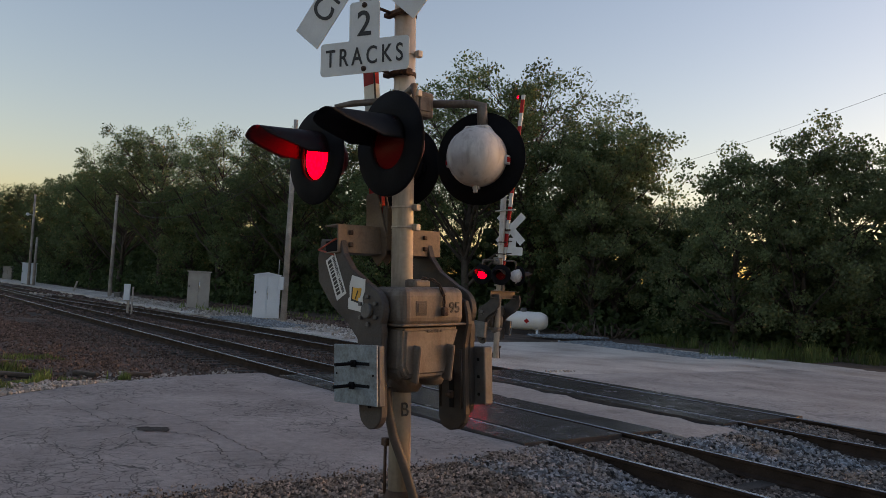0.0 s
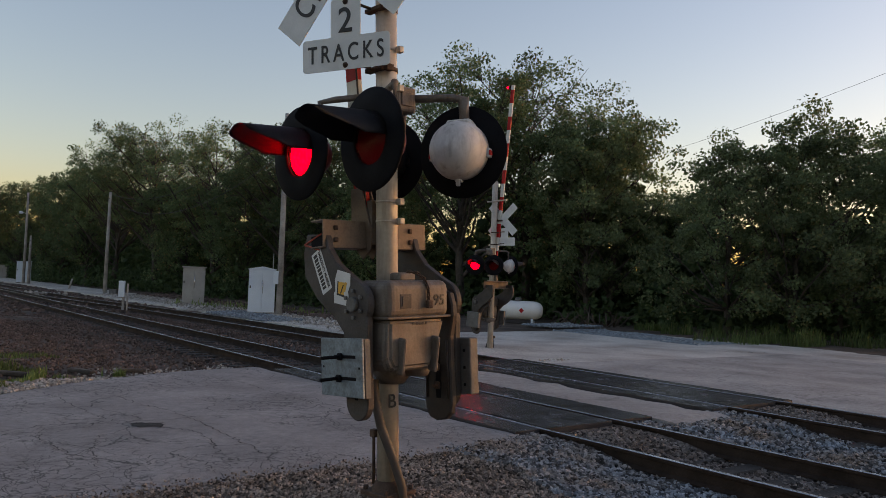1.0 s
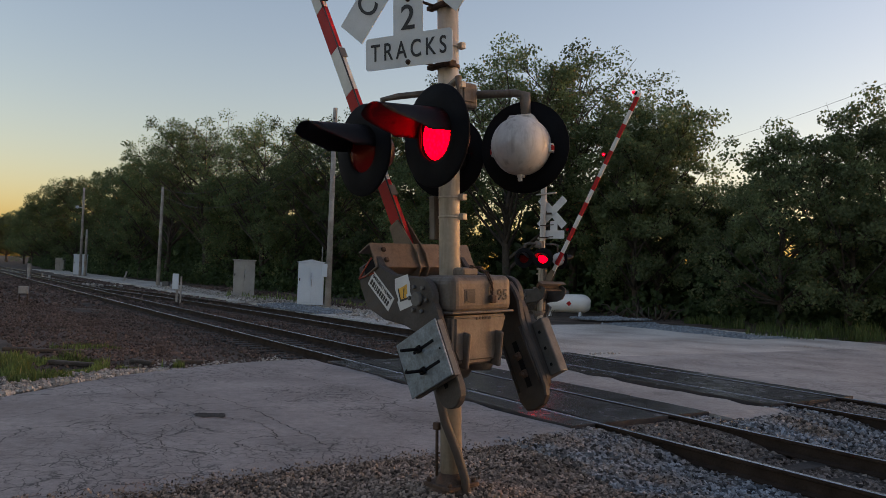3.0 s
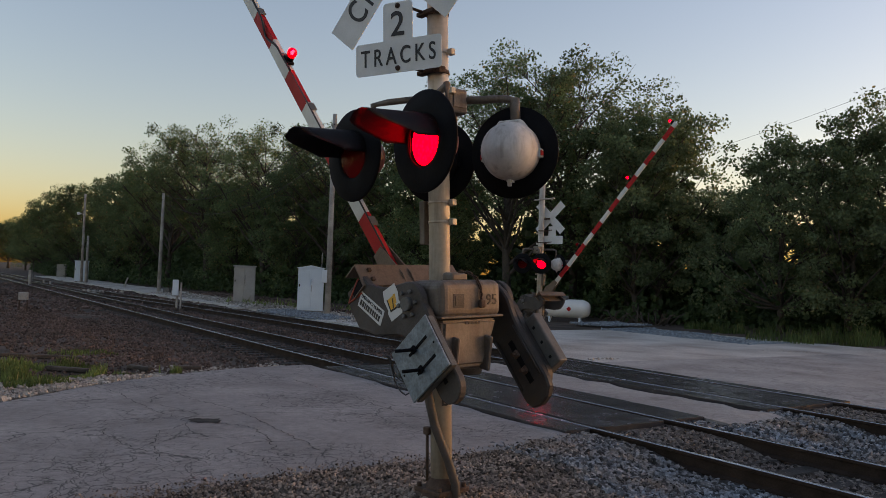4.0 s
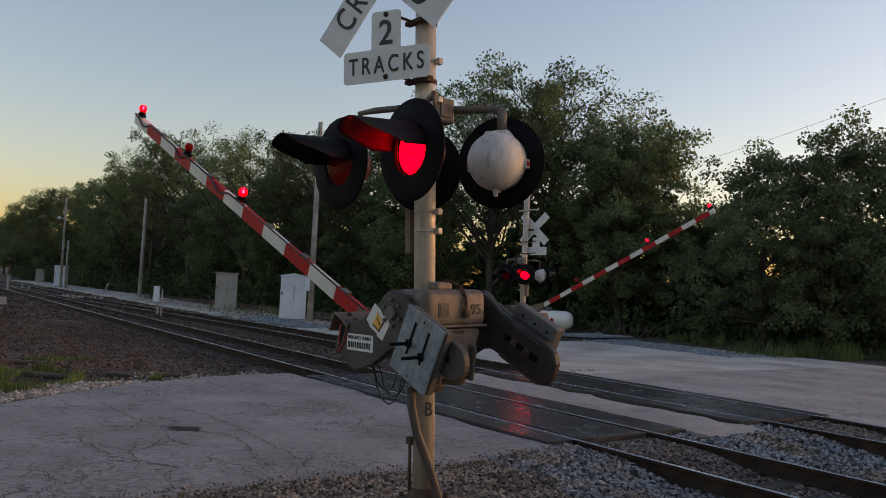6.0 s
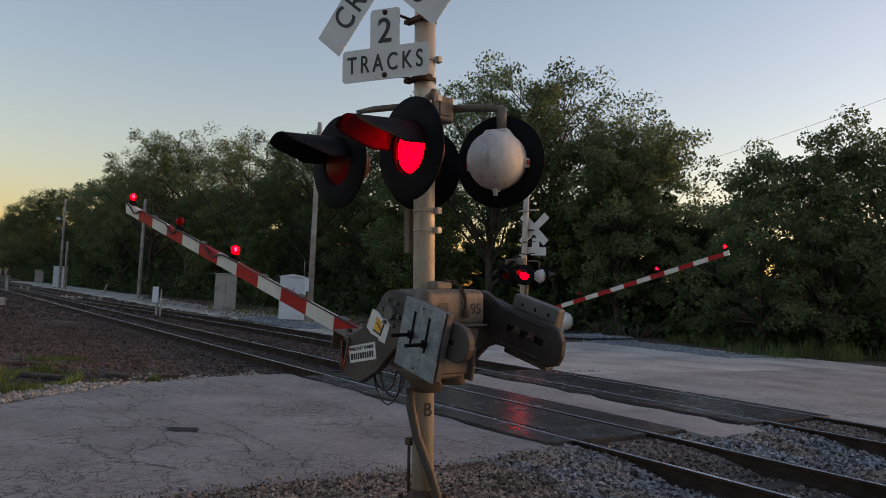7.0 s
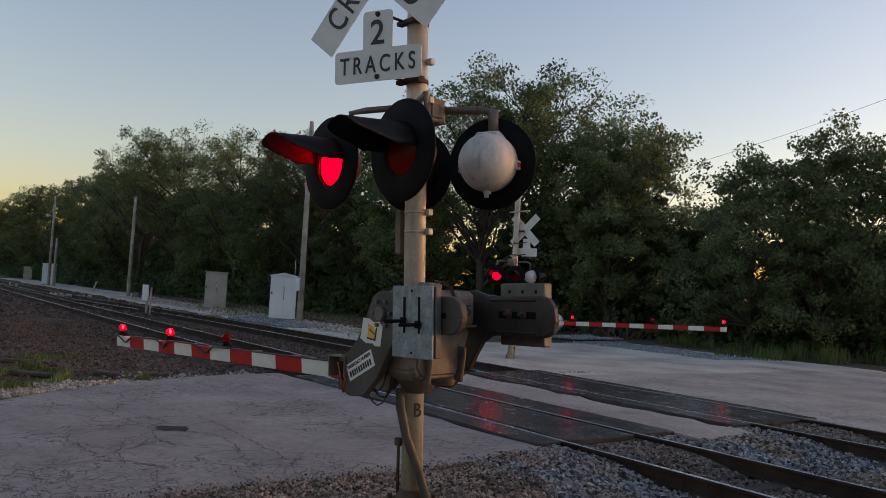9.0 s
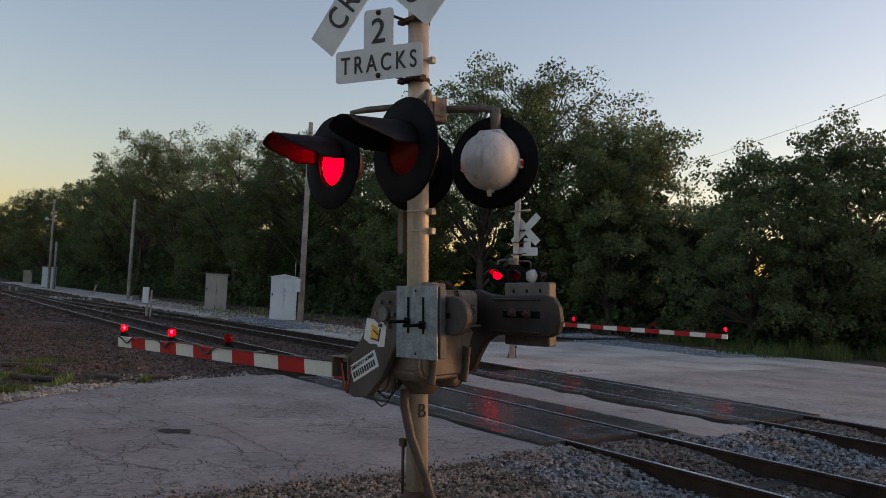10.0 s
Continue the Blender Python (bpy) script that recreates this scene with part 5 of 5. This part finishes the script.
def blades(count, cx, cy, rx, ry, lo, hi, seed, label, turn=0.0, width=0.012, material=None):
    """Grass: thin bent blades."""
    r = np.random.default_rng(seed)
    a = r.uniform(0, 2 * math.pi, count)
    q = np.sqrt(r.uniform(0, 1, count))
    u, w = rx * q * np.cos(a), ry * q * np.sin(a)
    c, s = math.cos(radians(turn)), math.sin(radians(turn))
    x, y = cx + u * c - w * s, cy + u * s + w * c
    keep = np.array([noise.noise(Vector((i * 0.9, j * 0.9, seed))) > -0.05 for i, j in zip(x, y)])
    x, y = x[keep], y[keep]
    n = len(x)
    z = np.array([gz(i, j) for i, j in zip(x, y)])
    h = r.uniform(lo, hi, n) * np.array([0.75 + 0.9 * noise.noise(Vector((i * 1.7, j * 1.7, 5))) for i, j in zip(x, y)])
    t = r.uniform(0, 2 * math.pi, n)
    dx, dy = np.cos(t), np.sin(t)
    bend = r.uniform(0.1, 0.5, n) * h
    p = np.column_stack([x, y, z])
    side = np.column_stack([-dy, dx, 0 * z]) * width
    fwd = np.column_stack([dx * bend, dy * bend, h])
    v = np.stack([p - side, p + side, p + fwd * np.array([0.35, 0.35, 0.6]) + side * 0.8, p + fwd * np.array([0.35, 0.35, 0.6]) - side * 0.8, p + fwd], 1).reshape(-1, 3)
    f = []
    for i in range(n):
        k = 5 * i
        f += [(k, k + 1, k + 2, k + 3), (k + 3, k + 2, k + 4)]
    me = bpy.data.meshes.new("grass")
    me.from_pydata(v.tolist(), [], f)
    me.materials.append(material or M_GRASS)
    tagged(new("grass", me), label, "grass", kind="stuff")


blades(7500, 18.0, 30.3, 8.5, 2.0, 0.1, 0.75, 81, "tall uncut grass along the edge of the apron", 6, 0.016, M_GRASS_SHADED)
blades(1500, 10.6, 33.6, 2.2, 1.0, 0.2, 0.6, 82, "tall uncut grass below the trees", -50, 0.016, M_GRASS_SHADED)
blades(6500, -8.0, 13.2, 1.5, 1.15, 0.05, 0.24, 83, "patch of green grass beside the road", 35, 0.012)
blades(1500, -6.9, 11.9, 0.9, 0.5, 0.04, 0.16, 86, "low green grass at the road edge", 60, 0.01)
for k, (x, y, r) in enumerate(((-6.58, 12.76, 0.22), (-6.53, 13.34, 0.25), (-6.24, 13.69, 0.28), (-5.7, 14.3, 0.2))):
    blades(260, x, y, r, r, 0.08, 0.22, 90 + k, "small weed tuft in the rubble", 0, 0.01)
blades(900, -8.6, 16.6, 1.2, 0.6, 0.04, 0.14, 84, "thin weeds on the dirt bank", 30, 0.01)
blades(700, -9.5, 41.5, 8, 1.2, 0.2, 0.5, 85, "weeds behind the signal cabinets", -38, 0.03)
# fallen branches at the wood's edge
bs = []
for _ in range(26):
    x0, y0 = 7.2 + pr.uniform(-1.6, 1.6), 36.8 + pr.uniform(-0.8, 0.8)
    a = pr.uniform(0, 6.28)
    l = pr.uniform(0.4, 1.1)
    bs.append(tube([(x0, y0, gz(x0, y0) + 0.05), (x0 + l * 0.5 * math.cos(a), y0 + l * 0.5 * math.sin(a), gz(x0, y0) + pr.uniform(0.1, 0.6)), (x0 + l * math.cos(a), y0 + l * math.sin(a), gz(x0, y0) + pr.uniform(0.1, 0.9))], [0.04, 0.03, 0.012], 5))
solid("brush_pile", join(*bs), M_DEAD, "pile of dead branches at the edge of the wood", "branches", kind="stuff")


# ---- what moves ----
def motions():
    near_rows = [(0, 88), (1.05, 88), (1.3, 86.6), (1.5, 84.2), (2.0, 76.0), (2.5, 68.8), (3.25, 60.8), (3.8, 54.3), (4.0, 51.8), (4.5, 45.4), (5.0, 38.9), (5.5, 32.4), (6.2, 24.2), (6.8, 17.7), (7.0, 15.7), (7.5, 10.7),
                 (8.0, 6.5), (8.5, 2.5), (8.8, 0.2), (9.0, -0.4), (9.3, -0.15), (10, -0.15)]
    far_rows = [(0, 86.4), (1.0, 86.4), (1.5, 81.5), (2.0, 74.8), (2.5, 69.0), (3.25, 59.5), (3.8, 52.7), (4.0, 50.5), (4.5, 44.7), (5.0, 38.8), (5.5, 33.3), (6.2, 26), (7.0, 18.1), (7.5, 12.8), (8.0, 9.0), (8.5, 5.4), (9.0, 2.1), (9.3, 0.6), (9.6, 0), (10, 0)]
    for (sig, gate, arm, glows, bulbs), rows, near in ((near_signal, near_rows, True), (far_signal, far_rows, False)):
        walk(gate, [(t, pose(*SHAFT, 0, a, 0)) for t, a in rows])
        walk(arm, [(t, ARM_AXIS[near] @ pose(0, 0, 0, 0, a, 0)) for t, a in rows])
    r_on = [0.325 + 1.091 * k for k in range(-1, 9)]
    l_on = [-0.22 + 1.092 * k for k in range(0, 10)]

    def blink(ob, on, off, spans):
        """Swing to the lit pose for each span of time, to the dark pose between."""
        keys = []
        lit_at_start = any(a <= 0 < c for a, c in spans)
        keys.append((0.0, on if lit_at_start else off))
        for a, c in spans:
            if a > 0.05:
                keys += [(a - 0.017, off), (a + 0.017, on)]
            if 0 < c < 9.95:
                keys += [(c - 0.017, on), (c + 0.017, off)]
        keys = sorted(((max(0, min(10, t)), m) for t, m in keys), key=lambda k: k[0])
        last_lit = any(a < 10.0 < c for a, c in spans)
        keys.append((10.0, on if last_lit else off))
        walk(ob, keys)

    left = [(a, min(x - 0.03 for x in r_on + [10.2] if x > a)) for a in l_on if a < 10]
    right = [(a, min(x for x in l_on + [10.2] if x > a)) for a in r_on if a < 10 and min(x for x in l_on + [10.2] if x > a) > 0]
    far_left = [(a, c + 0.09) for a, c in left]
    far_right = [(a - 0.04, c) for a, c in right]
    for (sig, gate, arm, glows, bulbs), order in ((near_signal, ((0, left), (1, right))), (far_signal, ((2, far_left), (3, far_right)))):
        for i, spans in order:
            for side, leaf in zip((-1, 1), glows[i] or ()):
                blink(leaf, pose(side * 0.172, 0, 0), pose(0, 0, 0), spans)
        for (ob, r, z, mid), spans in zip(bulbs[1:], (left, right) if sig is near_signal[0] else (right, left)):
            blink(ob, pose(-r, 0, z), pose(-r, 0, mid), spans)


motions()
